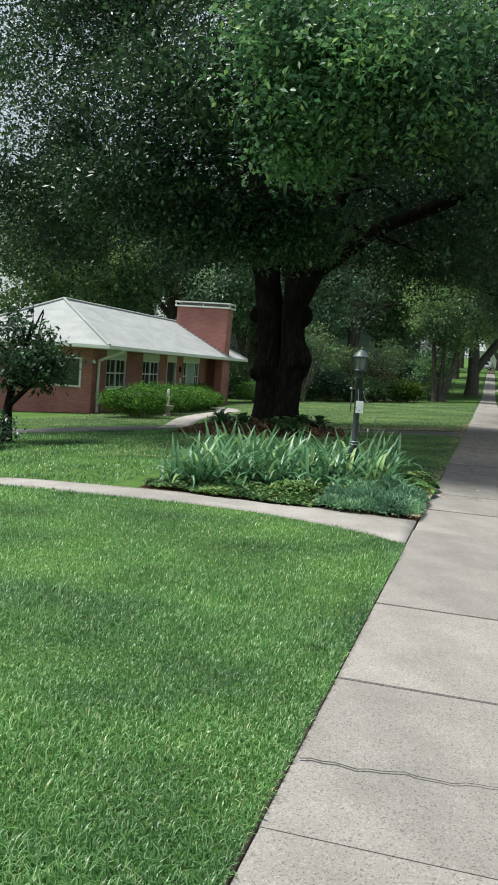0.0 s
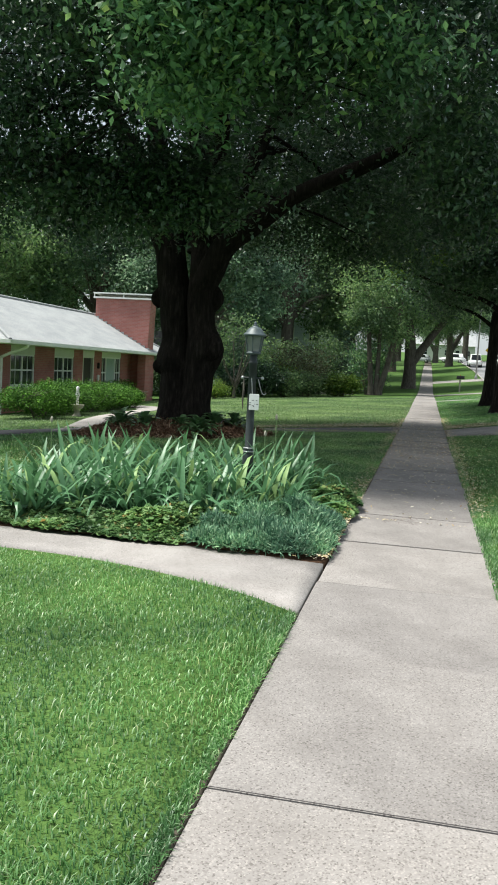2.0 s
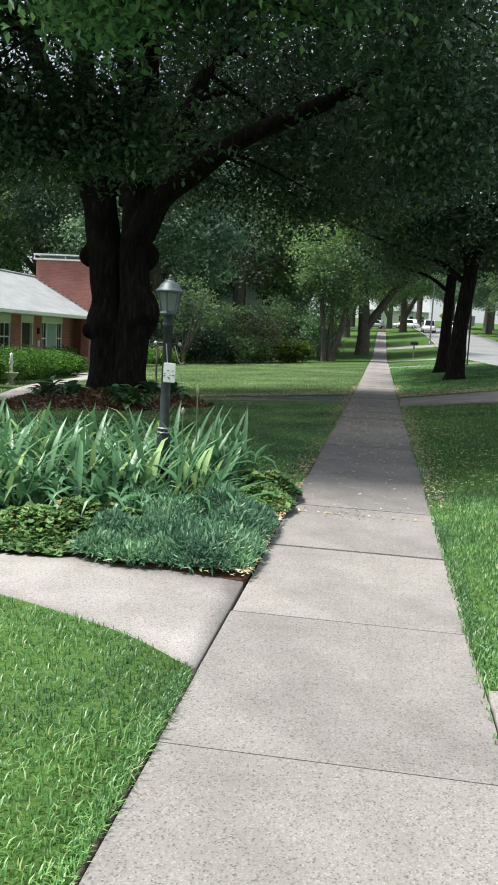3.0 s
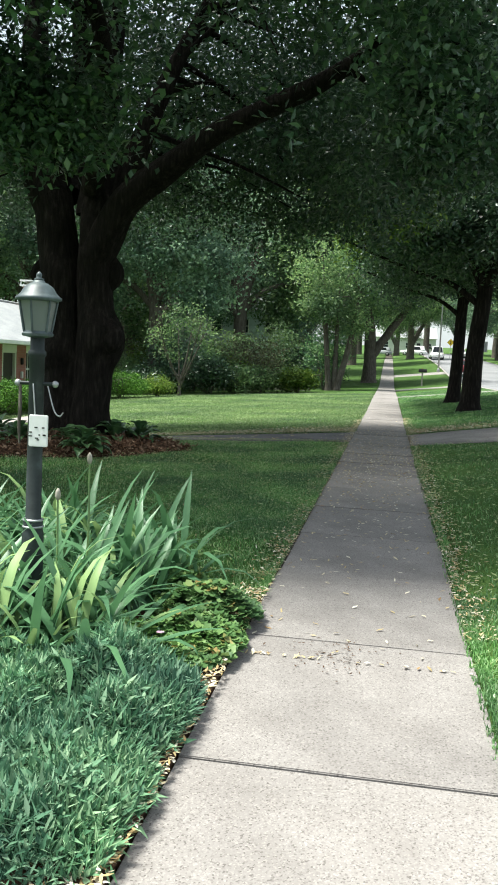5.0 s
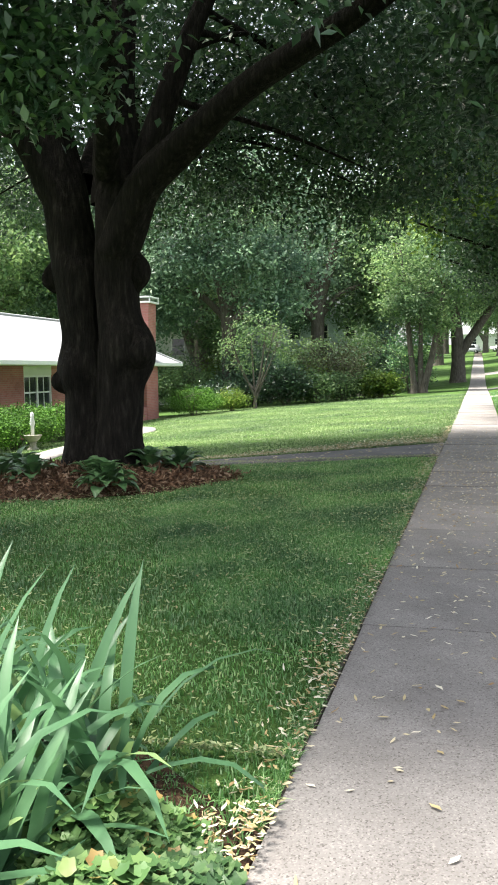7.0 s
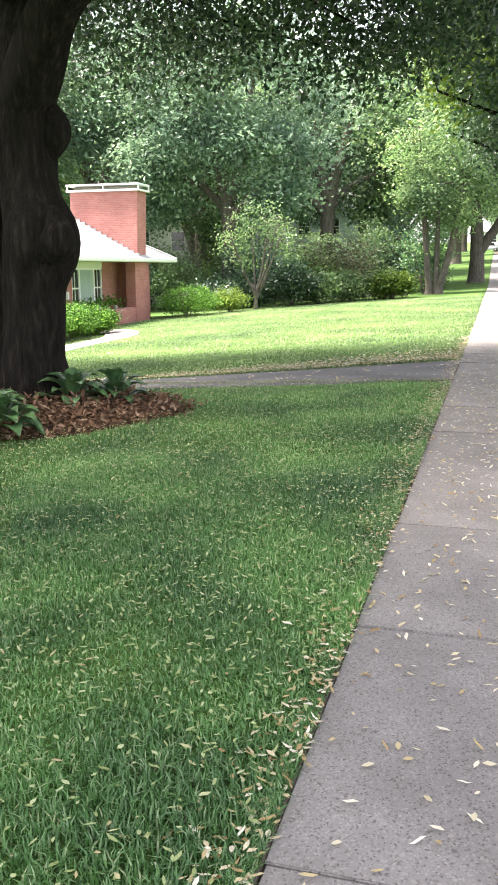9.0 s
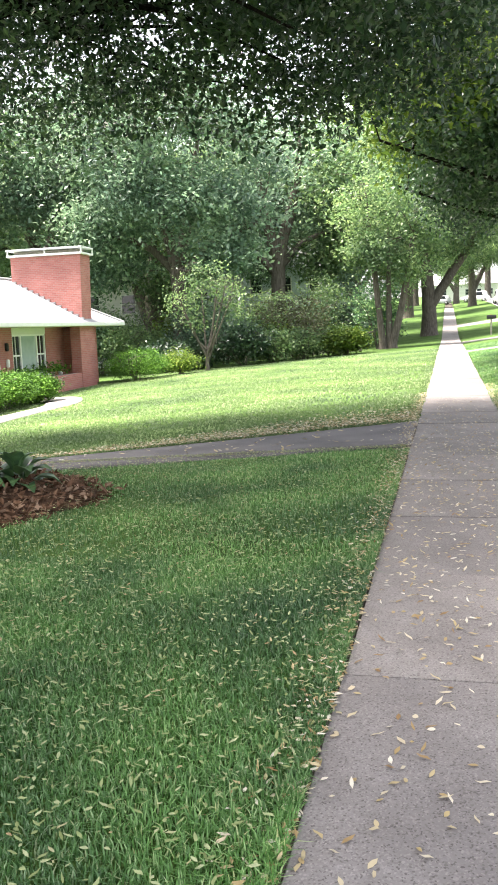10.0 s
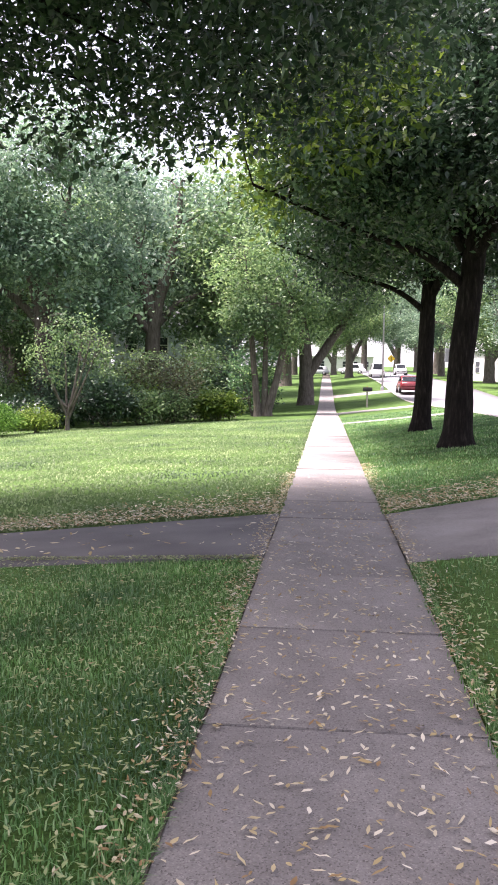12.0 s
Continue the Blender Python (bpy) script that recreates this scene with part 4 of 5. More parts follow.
    me.from_pydata(v, [], [t[:3] for t in f] + quads)
    me.materials.append(SOIL)
    ring = tagged(new("mulch_ring", me), "reddish-brown bark mulch mound round the tree", "mulch", kind="structure")
    cnt = 9000
    r, a = np.sqrt(g.uniform(0, 1, cnt)), g.uniform(0, 2 * np.pi, cnt)
    k = 1 + 0.06 * np.sin(3 * a + 1) + 0.04 * np.sin(7 * a) + g.normal(size=cnt) * 0.03
    x, y = TX - 0.35 + 2.2 * r * k * np.cos(a), TY - 0.2 + 2.0 * r * k * np.sin(a)
    z = gz(x, y) + 0.25 * (1 - np.minimum(1, r) ** 2.5) + g.uniform(0, 0.03, cnt)
    vv, ff = leaves(np.stack([x, y, z], 1), 0.09, 0.035, 0.0, 52, 0.5)
    tagged(new("mulch_chips", mesh_arrays("mulch_chips", vv, ff, MULCH, True)), "loose bark chips on the mulch", "mulch", kind="stuff")


mulch_ring()


def hosta(at, size, n, seed, mat=None, label="dark green hosta with broad ribbed leaves"):
    g = np.random.default_rng(seed)
    p = thing("hosta_plant", at, label, "plant", "hostas under the tree")
    rows = 6
    v = []
    for i in range(rows):
        t = i / (rows - 1)
        w = size * 0.3 * math.sin(math.pi * min(1, 0.12 + t * 0.9)) ** 0.8 * (1 - 0.85 * max(0, t - 0.75) / 0.25)
        x, z = size * t * 0.95, size * (0.75 * t - 0.75 * t * t)
        v += [(x, -w, z + w * 0.35), (x, 0, z), (x, w, z + w * 0.35)]
    f = [(i * 3 + j, i * 3 + j + 1, (i + 1) * 3 + j + 1, (i + 1) * 3 + j) for i in range(rows - 1) for j in (0, 1)]
    me = mesh_arrays("leaf", np.array(v), np.array(f), mat or HOSTA)
    for i in range(n):
        ring = i / n
        b = part_mesh("leaf", me, p)
        b.matrix_basis = pose(0, 0, 0.01 + 0.42 * ring * size, 0, 0, 137.5 * i + g.normal() * 10) @ pose(size * 0.45 * (1 - ring), 0, 0, 0, 22 - 60 * ring + g.normal() * 10, 0) @ Matrix.Scale(g.uniform(0.48, 0.72), 4)


for k, (x, y, s, n) in enumerate([(-4.2, 20.75, 0.46, 44), (-4.2, 22.2, 0.5, 30), (-3.85, 22.55, 0.46, 26), (-5.55, 21.3, 0.5, 28), (-6.2, 21.6, 0.5, 26), (-6.5, 22.6, 0.5, 26), (-4.75, 21.5, 0.42, 20)]):
    hosta((x, y, float(gz(x, y)) + 0.12), s, n, 80 + k)

MAIN_STEMS = [
    # two fused stems with swellings
    [(-0.2, 0, -0.35, 0.731), (-0.22, 0, 0, 0.568), (-0.24, 0, 0.5, 0.43), (-0.28, 0.02, 1.2, 0.378), (-0.36, 0, 1.55, 0.43), (-0.32, 0, 2.1, 0.336), (-0.42, 0, 3, 0.413), (-0.5, 0.05, 3.5, 0.361), (-0.65, 0.1, 4.3, 0.36), (-0.95, 0.3, 5.6, 0.3), (-1.3, 0.6, 7.5, 0.24), (-1.5, 0.9, 10, 0.14), (-1.6, 1, 13, 0.04)],
    [(0.3, -0.1, -0.35, 0.688), (0.28, -0.1, 0, 0.516), (0.26, -0.1, 0.5, 0.396), (0.3, -0.1, 1.3, 0.361), (0.42, -0.08, 1.85, 0.43), (0.32, -0.05, 2.4, 0.336), (0.28, 0, 3.2, 0.344), (0.3, 0, 3.6, 0.344), (0.3, 0.1, 4.4, 0.34), (0.2, 0.4, 5.8, 0.28), (0.2, 0.8, 8, 0.2), (0.3, 1, 11.5, 0.06)],
    # swellings
    [(0.55, -0.15, 1.55, 0.06), (0.68, -0.2, 1.8, 0.28), (0.66, -0.2, 2.02, 0.22), (0.5, -0.15, 2.35, 0.06)],
    [(-0.6, -0.1, 1.2, 0.05), (-0.68, -0.1, 1.4, 0.2), (-0.6, -0.1, 1.65, 0.05)],
    [(-0.75, 0, 2.85, 0.1), (-0.8, 0, 3.05, 0.22), (-0.75, 0, 3.35, 0.1)],
    [(0.5, 0, 2.8, 0.1), (0.62, 0, 3.1, 0.18), (0.55, 0, 3.4, 0.1)],
    # limbs
    [(0.3, -0.1, 3.4, 0.34), (0.85, -0.3, 4.3, 0.28), (1.6, -0.5, 4.85, 0.24), (2.6, -0.8, 5.45, 0.2), (3.6, -1.2, 5.8, 0.17), (4.7, -1.6, 6.2, 0.13), (6.2, -2.2, 7.0, 0.06)],
    [(0.35, 0.1, 3.9, 0.26), (0.8, 0.3, 5.2, 0.21), (1.3, 0.5, 6.6, 0.17), (2.2, 0.8, 8.6, 0.1), (3.0, 1.2, 10.5, 0.04)],
    [(0.1, 0.1, 4.2, 0.26), (0.1, 0.2, 5.4, 0.22), (0.05, -0.5, 7.2, 0.16), (0.3, -1.2, 9.4, 0.08)],
    [(-0.6, 0, 4.2, 0.28), (-1.3, -0.2, 5.4, 0.24), (-2.2, -0.5, 6.1, 0.2), (-3.2, -1.0, 6.15, 0.17), (-4.4, -1.5, 5.7, 0.12), (-6.0, -2.0, 5.2, 0.05)],
    [(-0.9, 0.2, 5.2, 0.26), (-1.9, 0.3, 6.9, 0.22), (-2.7, 0.4, 8.2, 0.18), (-3.8, 0.4, 9.8, 0.12), (-5.4, 0.6, 11.5, 0.04)],
    [(0.2, -0.2, 4.6, 0.2), (0.9, -1.6, 5.9, 0.16), (1.5, -3.6, 6.2, 0.12), (2.0, -6.0, 6.2, 0.07), (2.4, -8.0, 5.8, 0.03)],
    [(-0.4, 0.3, 4.6, 0.2), (-0.8, 2.2, 6.0, 0.16), (-0.9, 4.5, 6.6, 0.11), (-0.6, 7.0, 6.6, 0.04)],
]
MAIN_STEMS = [[tuple(0.9 * q for q in row) for row in stem] for stem in MAIN_STEMS]
MAIN_BLOBS = [
    (0.0, 0.0, 9.2, 9.0, 8.0, 5.6, 7.0),
    (2.2, -6.8, 6.0, 2.4, 1.5, 1.2, 0.8), (0.2, -5.8, 6.4, 3.0, 1.8, 1.4, 0.9), (4.2, -5.2, 6.4, 2.2, 2.0, 1.3, 0.8),
    (1.1, -4.3, 4.1, 1.2, 0.9, 0.9, 0.45), (-0.2, -4.6, 4.1, 1.2, 1.0, 0.9, 0.4), (-1.6, -5.6, 4.8, 1.8, 1.4, 1.2, 0.6),
    (5.0, -3.8, 5.0, 1.4, 1.4, 1.0, 0.55), (5.8, -1.6, 4.7, 1.4, 1.6, 1.0, 0.5),
    (-5.0, -1.5, 5.4, 2.6, 2.4, 1.9, 1.0), (-7.4, -0.5, 5.2, 2.2, 2.6, 2.2, 0.8), (-4.8, -1.4, 3.7, 1.6, 1.6, 0.8, 0.22),
    (3.6, 1.5, 5.4, 2.4, 2.4, 1.2, 0.7), (5.6, -1.0, 6.0, 2.4, 3.0, 1.6, 0.8), (3.2, 5.6, 5.4, 3.0, 2.2, 1.3, 0.9), (-1.4, 6.6, 5.8, 3.4, 2.4, 1.4, 0.9),
    # Blobs (4.0, 7.4) and (7.0, 1.0): mostly unseen crown added to cast shade.
    (1.1, 4.6, 7.4, 4.4, 2.2, 1.9, 1.5), (4.0, 7.4, 7.6, 4.2, 2.6, 1.9, 1.3), (-5.6, 5.6, 6.4, 2.6, 2.6, 1.6, 0.9), (-6.4, 0.0, 9.2, 4.0, 4.6, 3.6, 2.0), (-2.9, -2.0, 11.5, 5.0, 4.5, 3.2, 1.8), (7.0, 1.0, 8.2, 2.6, 4.0, 2.2, 1.0),
]


def main_floor(c):
    """Where the crown has leaves: high over the trunk, hanging lower outside, open round the great limbs."""
    r = np.hypot(c[:, 0], c[:, 1])
    low = 4.7 - 1.4 * smooth((r - 3.0) / 3.5) + 0.5 * (c[:, 0] > 0) * (c[:, 1] > -3.6) - 0.5 * (c[:, 1] < -3.6) * (c[:, 0] < 2.0)
    gap = np.array([noise.noise(Vector(q * 0.5)) for q in c]) < np.where(c[:, 0] < -1.0, -0.27, -0.38)
    right = (c[:, 0] > -1.5) & (c[:, 0] < 5.2) & (c[:, 1] > np.where(c[:, 0] < 1.7, -3.2, -4.6)) & (c[:, 1] < 0.8) & (c[:, 2] < 5.5 + 0.2 * c[:, 0])
    left = (c[:, 0] < 0.2) & (c[:, 0] > -4.4) & (c[:, 1] > -4.6) & (c[:, 1] < 0.6) & (c[:, 2] < 8.4)
    return (c[:, 2] > low) & ~gap & ~right & ~(left & (np.sin(c[:, 0] * 57.0) < 0.75))


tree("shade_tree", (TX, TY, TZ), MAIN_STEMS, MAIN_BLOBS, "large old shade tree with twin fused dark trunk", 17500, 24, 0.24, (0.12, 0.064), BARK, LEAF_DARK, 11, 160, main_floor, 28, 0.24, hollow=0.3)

# Front clump: the sun on it is put into its brighter leaf colour.
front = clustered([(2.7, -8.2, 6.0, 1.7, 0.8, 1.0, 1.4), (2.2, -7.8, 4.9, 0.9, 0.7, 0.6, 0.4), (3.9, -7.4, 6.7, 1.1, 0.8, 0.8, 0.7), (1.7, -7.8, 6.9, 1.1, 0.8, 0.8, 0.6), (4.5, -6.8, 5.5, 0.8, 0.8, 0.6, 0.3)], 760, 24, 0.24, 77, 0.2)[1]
part_mesh("outer_crown", mesh_arrays("outer_crown", *leaves(front, 0.125, 0.068, 0.35, 78), LEAF_SUNLIT, True), bpy.data.objects["shade_tree"], "outer leaves coloured brighter as if sunlit")

# ---- verge trees by the street ----
for k, (x, y, d, hh) in enumerate([(3.03, 37.2, 0.29, 12.5), (3.0, 43.9, 0.25, 12.0)]):
    stems = [[(0, 0, -0.2, d * 1.9), (0, 0, 0.12, d * 1.35), (0.02, 0, 0.6, d * 1.05), (0.06, 0, 2.0, d * 0.95), (0.12 + 0.14 * (1 - k), 0, 4.2, d * 0.85), (0.3, 0.2, 7.0, d * 0.6), (0.4, 0.3, 11, d * 0.15)],
             [(0.05, 0, 3.5, d * 0.4), (-0.9, -0.4, 4.1, d * 0.27), (-2.4, -1.1, 4.5, d * 0.2), (-4.4, -2.0, 5.2, 0.03)],
             [(0.1, 0, 3.8, d * 0.55), (0.9, -0.8, 5.4, d * 0.4), (1.9, -1.8, 7.4, d * 0.25), (2.8, -2.6, 9.0, 0.03)],
             [(0.1, 0, 4.2, d * 0.5), (-0.7, 0.9, 6.0, d * 0.36), (-1.6, 1.9, 8.2, d * 0.2), (-2.2, 2.6, 9.6, 0.03)]]
    blobs = [(1.0, 0, 8.4, 4.3, 4.6, 4.0, 4.0), (-1.8, -2.0, 5.6, 1.9, 1.9, 1.3, 0.8), (1.6, -2.6, 5.6, 2.2, 2.0, 1.5, 0.9), (-1.8, 2.0, 5.6, 2.2, 2.2, 1.4, 0.8), (-2.4, -0.6, 6.6, 1.7, 2.0, 1.6, 0.6)]
    tree("verge_tree", (x, y, float(gz(x, y))), stems, blobs, "mature dark-leaved street tree on the grass verge", 3600, 26, 0.32, (0.15, 0.082), BARK, LEAF_DARK, 21 + k, 70, lambda c: c[:, 2] > 4.0 + 0.4 * np.hypot(c[:, 0], c[:, 1]) * (np.hypot(c[:, 0], c[:, 1]) < 1.5), 12, 0.1, "trees along the verge")
    vt = bpy.data.objects["verge_tree" if k == 0 else "verge_tree.001"]
    extra = clustered([(-3.0, -2.6, 6.2, 1.4, 1.6, 1.0, 0.8), (-3.8, -1.2, 6.5, 1.3, 1.6, 1.3, 1.0), (-2.4, -4.2, 6.4, 1.4, 1.3, 1.1, 0.7)], 220, 18, 0.3, 26 + k, 0.2)[1]
    part_mesh("outer_crown", mesh_arrays("outer_crown", *leaves(extra, 0.19, 0.1, 0.35, 27 + k), LEAF_OLIVE, True), vt, "yellowish lower leaves")

# ---- trees and bushes past the lawn ----
small_stems = [[(0, 0, -0.1, 0.13), (0, 0, 0.35, 0.1), (0.05, 0, 0.8, 0.085), (0.3, 0.1, 2.0, 0.06), (0.6, 0.2, 4.0, 0.02)]] + [[(0, 0, 0.4 + 0.12 * i, 0.07), (0.5 * math.cos(i * 1.9), 0.4 * math.sin(i * 1.9), 1.6, 0.05), (1.2 * math.cos(i * 1.9), 1.0 * math.sin(i * 1.9), 3.2, 0.03), (1.5 * math.cos(i * 1.9), 1.2 * math.sin(i * 1.9), 4.2, 0.012)] for i in range(6)]
tree("ornamental_tree", (-11.33, 55.35, float(gz(-11.33, 55.35))), small_stems, [(-1.0, 0, 3.3, 1.0, 0.9, 0.7, 1), (1.1, 0.2, 3.7, 1.0, 0.9, 0.8, 1), (0, -0.3, 4.4, 1.2, 1.0, 0.9, 1), (-0.5, 0, 2.4, 0.8, 0.7, 0.4, 0.4), (1.5, 0, 2.7, 0.7, 0.7, 0.4, 0.4)], "slender multi-stemmed ornamental tree at the lawn edge", 260, 8, 0.3, (0.15, 0.08), PALE_BARK, LEAF_MID, 33, 30, hollow=0.4)
twin_stems = [[(-0.35, 0, -0.2, 0.32), (-0.4, 0, 0.5, 0.22), (-0.6, 0, 2.5, 0.18), (-0.9, 0.2, 5.5, 0.14), (-1.3, 0.3, 9.5, 0.05)], [(0.2, 0, -0.2, 0.34), (0.25, 0, 0.5, 0.24), (0.75, 0, 2.5, 0.2), (1.3, 0, 5.5, 0.15), (1.7, 0.2, 9.0, 0.05)], [(0, 0.1, 0, 0.24), (0.0, 0.15, 2.5, 0.16), (0.0, 0.3, 7.0, 0.07)]]
tree("twin_trunk_tree", (-3.26, 65.96, float(gz(-3.26, 65.96))), twin_stems, [(0, 0, 8.2, 3.2, 3.0, 2.6, 3), (-1.0, -1.2, 5.6, 1.3, 1.2, 1.2, 0.8), (1.2, -1.0, 4.6, 0.9, 0.9, 1.1, 0.6), (2.4, 0, 6.6, 1.2, 1.2, 0.9, 0.6)], "twin-trunked tree beside the far footpath", 800, 14, 0.34, (0.22, 0.11), PALE_BARK, LEAF_MID, 34, 30)
big_stems = [[(0, 0, -0.4, 0.85), (0, 0, 0.3, 0.55), (0.02, 0, 2.5, 0.46), (0, 0, 5.0, 0.44), (-0.3, 0, 7.0, 0.36), (-1.2, 0.2, 10.0, 0.3), (-1.6, 0.2, 14.0, 0.08)], [(0.1, 0, 5.0, 0.26), (1.4, 0, 6.4, 0.2), (3.2, 0, 7.4, 0.15), (5.2, -0.4, 7.8, 0.1)], [(-0.1, 0, 5.4, 0.24), (-1.6, -0.3, 6.9, 0.18), (-3.6, -0.6, 7.6, 0.12), (-5.4, -0.8, 7.4, 0.06)], [(0.1, 0, 6.0, 0.4), (0.8, 0.3, 9.0, 0.28), (1.4, 0.4, 13.0, 0.08)]]
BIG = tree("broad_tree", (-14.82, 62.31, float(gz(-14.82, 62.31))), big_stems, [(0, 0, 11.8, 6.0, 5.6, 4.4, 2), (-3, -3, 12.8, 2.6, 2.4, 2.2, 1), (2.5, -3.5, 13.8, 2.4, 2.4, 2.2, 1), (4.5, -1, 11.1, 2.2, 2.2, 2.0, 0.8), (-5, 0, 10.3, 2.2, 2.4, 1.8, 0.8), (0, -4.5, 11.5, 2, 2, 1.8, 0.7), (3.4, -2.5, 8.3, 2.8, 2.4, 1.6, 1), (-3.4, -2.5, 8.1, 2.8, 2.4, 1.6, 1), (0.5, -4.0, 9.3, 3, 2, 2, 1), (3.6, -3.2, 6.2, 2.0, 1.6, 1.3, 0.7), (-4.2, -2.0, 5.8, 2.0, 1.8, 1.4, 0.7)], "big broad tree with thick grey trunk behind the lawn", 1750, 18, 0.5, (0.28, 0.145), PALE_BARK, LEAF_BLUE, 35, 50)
STREET = tree("street_tree", (-1.35, 84.0, float(gz(-1.35, 84.0))), [[(0, 0, -0.3, 0.95), (0, 0, 0.4, 0.65), (0, 0, 2.4, 0.55), (-0.2, 0, 5.0, 0.45), (-0.8, 0, 9.0, 0.2), (-1.0, 0, 12.0, 0.05)], [(0.2, 0, 2.4, 0.4), (1.6, 0, 4.6, 0.34), (3.0, 0, 6.6, 0.26), (4.4, 0, 9.0, 0.08)]],
              [(0.3, 0, 9.6, 5.2, 5.0, 4.4, 2), (-3, -2.5, 11.0, 2.4, 2.2, 2.0, 1), (2.0, -3.6, 11.5, 2.2, 2.2, 2.2, 1), (4.4, 0, 9.5, 2.0, 2.2, 2.0, 0.8), (-4.4, 0, 8.4, 2.0, 2.4, 1.8, 0.8), (0.3, -4.4, 8.2, 2, 1.8, 1.8, 0.7), (2.8, -1, 7.6, 2.4, 2.4, 1.8, 1), (-2.4, -1.5, 6.6, 2.4, 2.2, 1.6, 1), (-3.2, 1.0, 4.6, 1.6, 1.8, 1.2, 0.6)], "large leaning street tree beside the footpath", 1300, 18, 0.5, (0.29, 0.15), PALE_BARK, LEAF_MID, 36, 40)
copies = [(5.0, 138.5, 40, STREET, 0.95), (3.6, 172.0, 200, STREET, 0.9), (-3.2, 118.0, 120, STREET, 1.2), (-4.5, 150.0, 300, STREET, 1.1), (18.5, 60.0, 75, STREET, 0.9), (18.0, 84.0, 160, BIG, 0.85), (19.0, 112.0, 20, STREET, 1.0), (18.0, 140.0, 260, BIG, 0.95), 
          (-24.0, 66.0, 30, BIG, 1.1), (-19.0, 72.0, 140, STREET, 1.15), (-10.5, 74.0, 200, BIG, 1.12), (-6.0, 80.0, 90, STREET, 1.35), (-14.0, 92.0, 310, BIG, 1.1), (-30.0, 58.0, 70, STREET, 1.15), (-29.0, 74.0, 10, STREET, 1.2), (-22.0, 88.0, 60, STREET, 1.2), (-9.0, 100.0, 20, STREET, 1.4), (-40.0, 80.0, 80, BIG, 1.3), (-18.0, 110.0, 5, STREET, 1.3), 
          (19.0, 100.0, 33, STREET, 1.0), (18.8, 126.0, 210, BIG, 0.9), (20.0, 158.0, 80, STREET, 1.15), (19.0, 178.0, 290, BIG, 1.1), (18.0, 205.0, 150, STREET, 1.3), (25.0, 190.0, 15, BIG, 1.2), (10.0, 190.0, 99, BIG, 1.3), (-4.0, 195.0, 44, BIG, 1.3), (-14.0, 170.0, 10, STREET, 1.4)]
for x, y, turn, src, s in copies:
    x, y = site(x, y)
    o = copy_thing(src, pose(x, y, float(gz(x, y)) - 0.1, 0, 0, turn))
    o.scale = (s, s, s)
    o["label"] = "tall leafy tree in the woods behind the lawn" if x < -5 else "leafy tree along the far street"
    o["group"] = "background trees"

# the clipped dark tree near the garden path
tree("dogwood", (-9.5, 17.07, float(gz(-9.5, 17.07))), [[(0, 0, -0.1, 0.12), (0, 0, 0.8, 0.09), (0.2, 0, 1.6, 0.06), (0.6, -0.2, 2.6, 0.02)], [(0, 0, 0.8, 0.07), (0.6, -0.3, 1.2, 0.045), (1.3, -0.5, 1.75, 0.02)]], [(0.1, 0, 1.95, 1.2, 1.1, 0.8, 2), (0.8, -0.3, 1.75, 0.7, 0.7, 0.45, 1)], "small dark-leaved ornamental tree with low branches", 240, 14, 0.14, (0.13, 0.075), BARK, LEAF_DARK, 37, 24)
shrub("shrub", (-9.0, 15.27, float(gz(-9.0, 15.27))), (0.8, 0.8, 0.42), 2600, 0.1, LEAF_DARK, "low dark green rounded shrub", 38)

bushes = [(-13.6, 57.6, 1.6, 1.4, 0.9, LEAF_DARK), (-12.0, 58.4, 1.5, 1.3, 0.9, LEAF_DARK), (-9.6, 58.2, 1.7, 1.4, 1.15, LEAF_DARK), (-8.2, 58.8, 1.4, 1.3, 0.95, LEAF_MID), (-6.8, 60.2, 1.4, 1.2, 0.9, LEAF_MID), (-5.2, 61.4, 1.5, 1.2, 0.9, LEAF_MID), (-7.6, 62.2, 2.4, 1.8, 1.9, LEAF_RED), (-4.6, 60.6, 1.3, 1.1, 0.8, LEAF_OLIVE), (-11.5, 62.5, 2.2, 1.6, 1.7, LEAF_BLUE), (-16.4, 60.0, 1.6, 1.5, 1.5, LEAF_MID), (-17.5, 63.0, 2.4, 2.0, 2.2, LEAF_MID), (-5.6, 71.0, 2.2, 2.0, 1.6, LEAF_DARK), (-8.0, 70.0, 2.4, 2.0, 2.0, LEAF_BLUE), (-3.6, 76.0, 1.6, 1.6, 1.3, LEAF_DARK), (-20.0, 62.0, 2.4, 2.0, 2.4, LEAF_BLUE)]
bushes += [(-22.5 + 1.55 * i + 0.6 * math.sin(i * 2.7), 66.0 + 3.5 * math.sin(i * 1.9) + (4 if i > 9 else 0), 1.9 + 0.4 * math.sin(i), 1.7, 1.7 + 0.6 * math.sin(i * 3.3), (LEAF_MID, LEAF_BLUE, LEAF_SUNLIT, LEAF_MID, LEAF_YELLOW)[i % 5]) for i in range(13)]
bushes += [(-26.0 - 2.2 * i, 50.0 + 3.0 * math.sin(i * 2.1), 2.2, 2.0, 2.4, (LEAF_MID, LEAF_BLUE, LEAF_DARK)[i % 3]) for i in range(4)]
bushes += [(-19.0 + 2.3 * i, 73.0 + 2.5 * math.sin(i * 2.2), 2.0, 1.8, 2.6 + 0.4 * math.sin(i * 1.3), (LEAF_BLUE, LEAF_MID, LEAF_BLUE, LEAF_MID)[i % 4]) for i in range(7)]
for k, (x, y, rx, ry, rz, m) in enumerate(bushes):
    x, y = site(x, y)
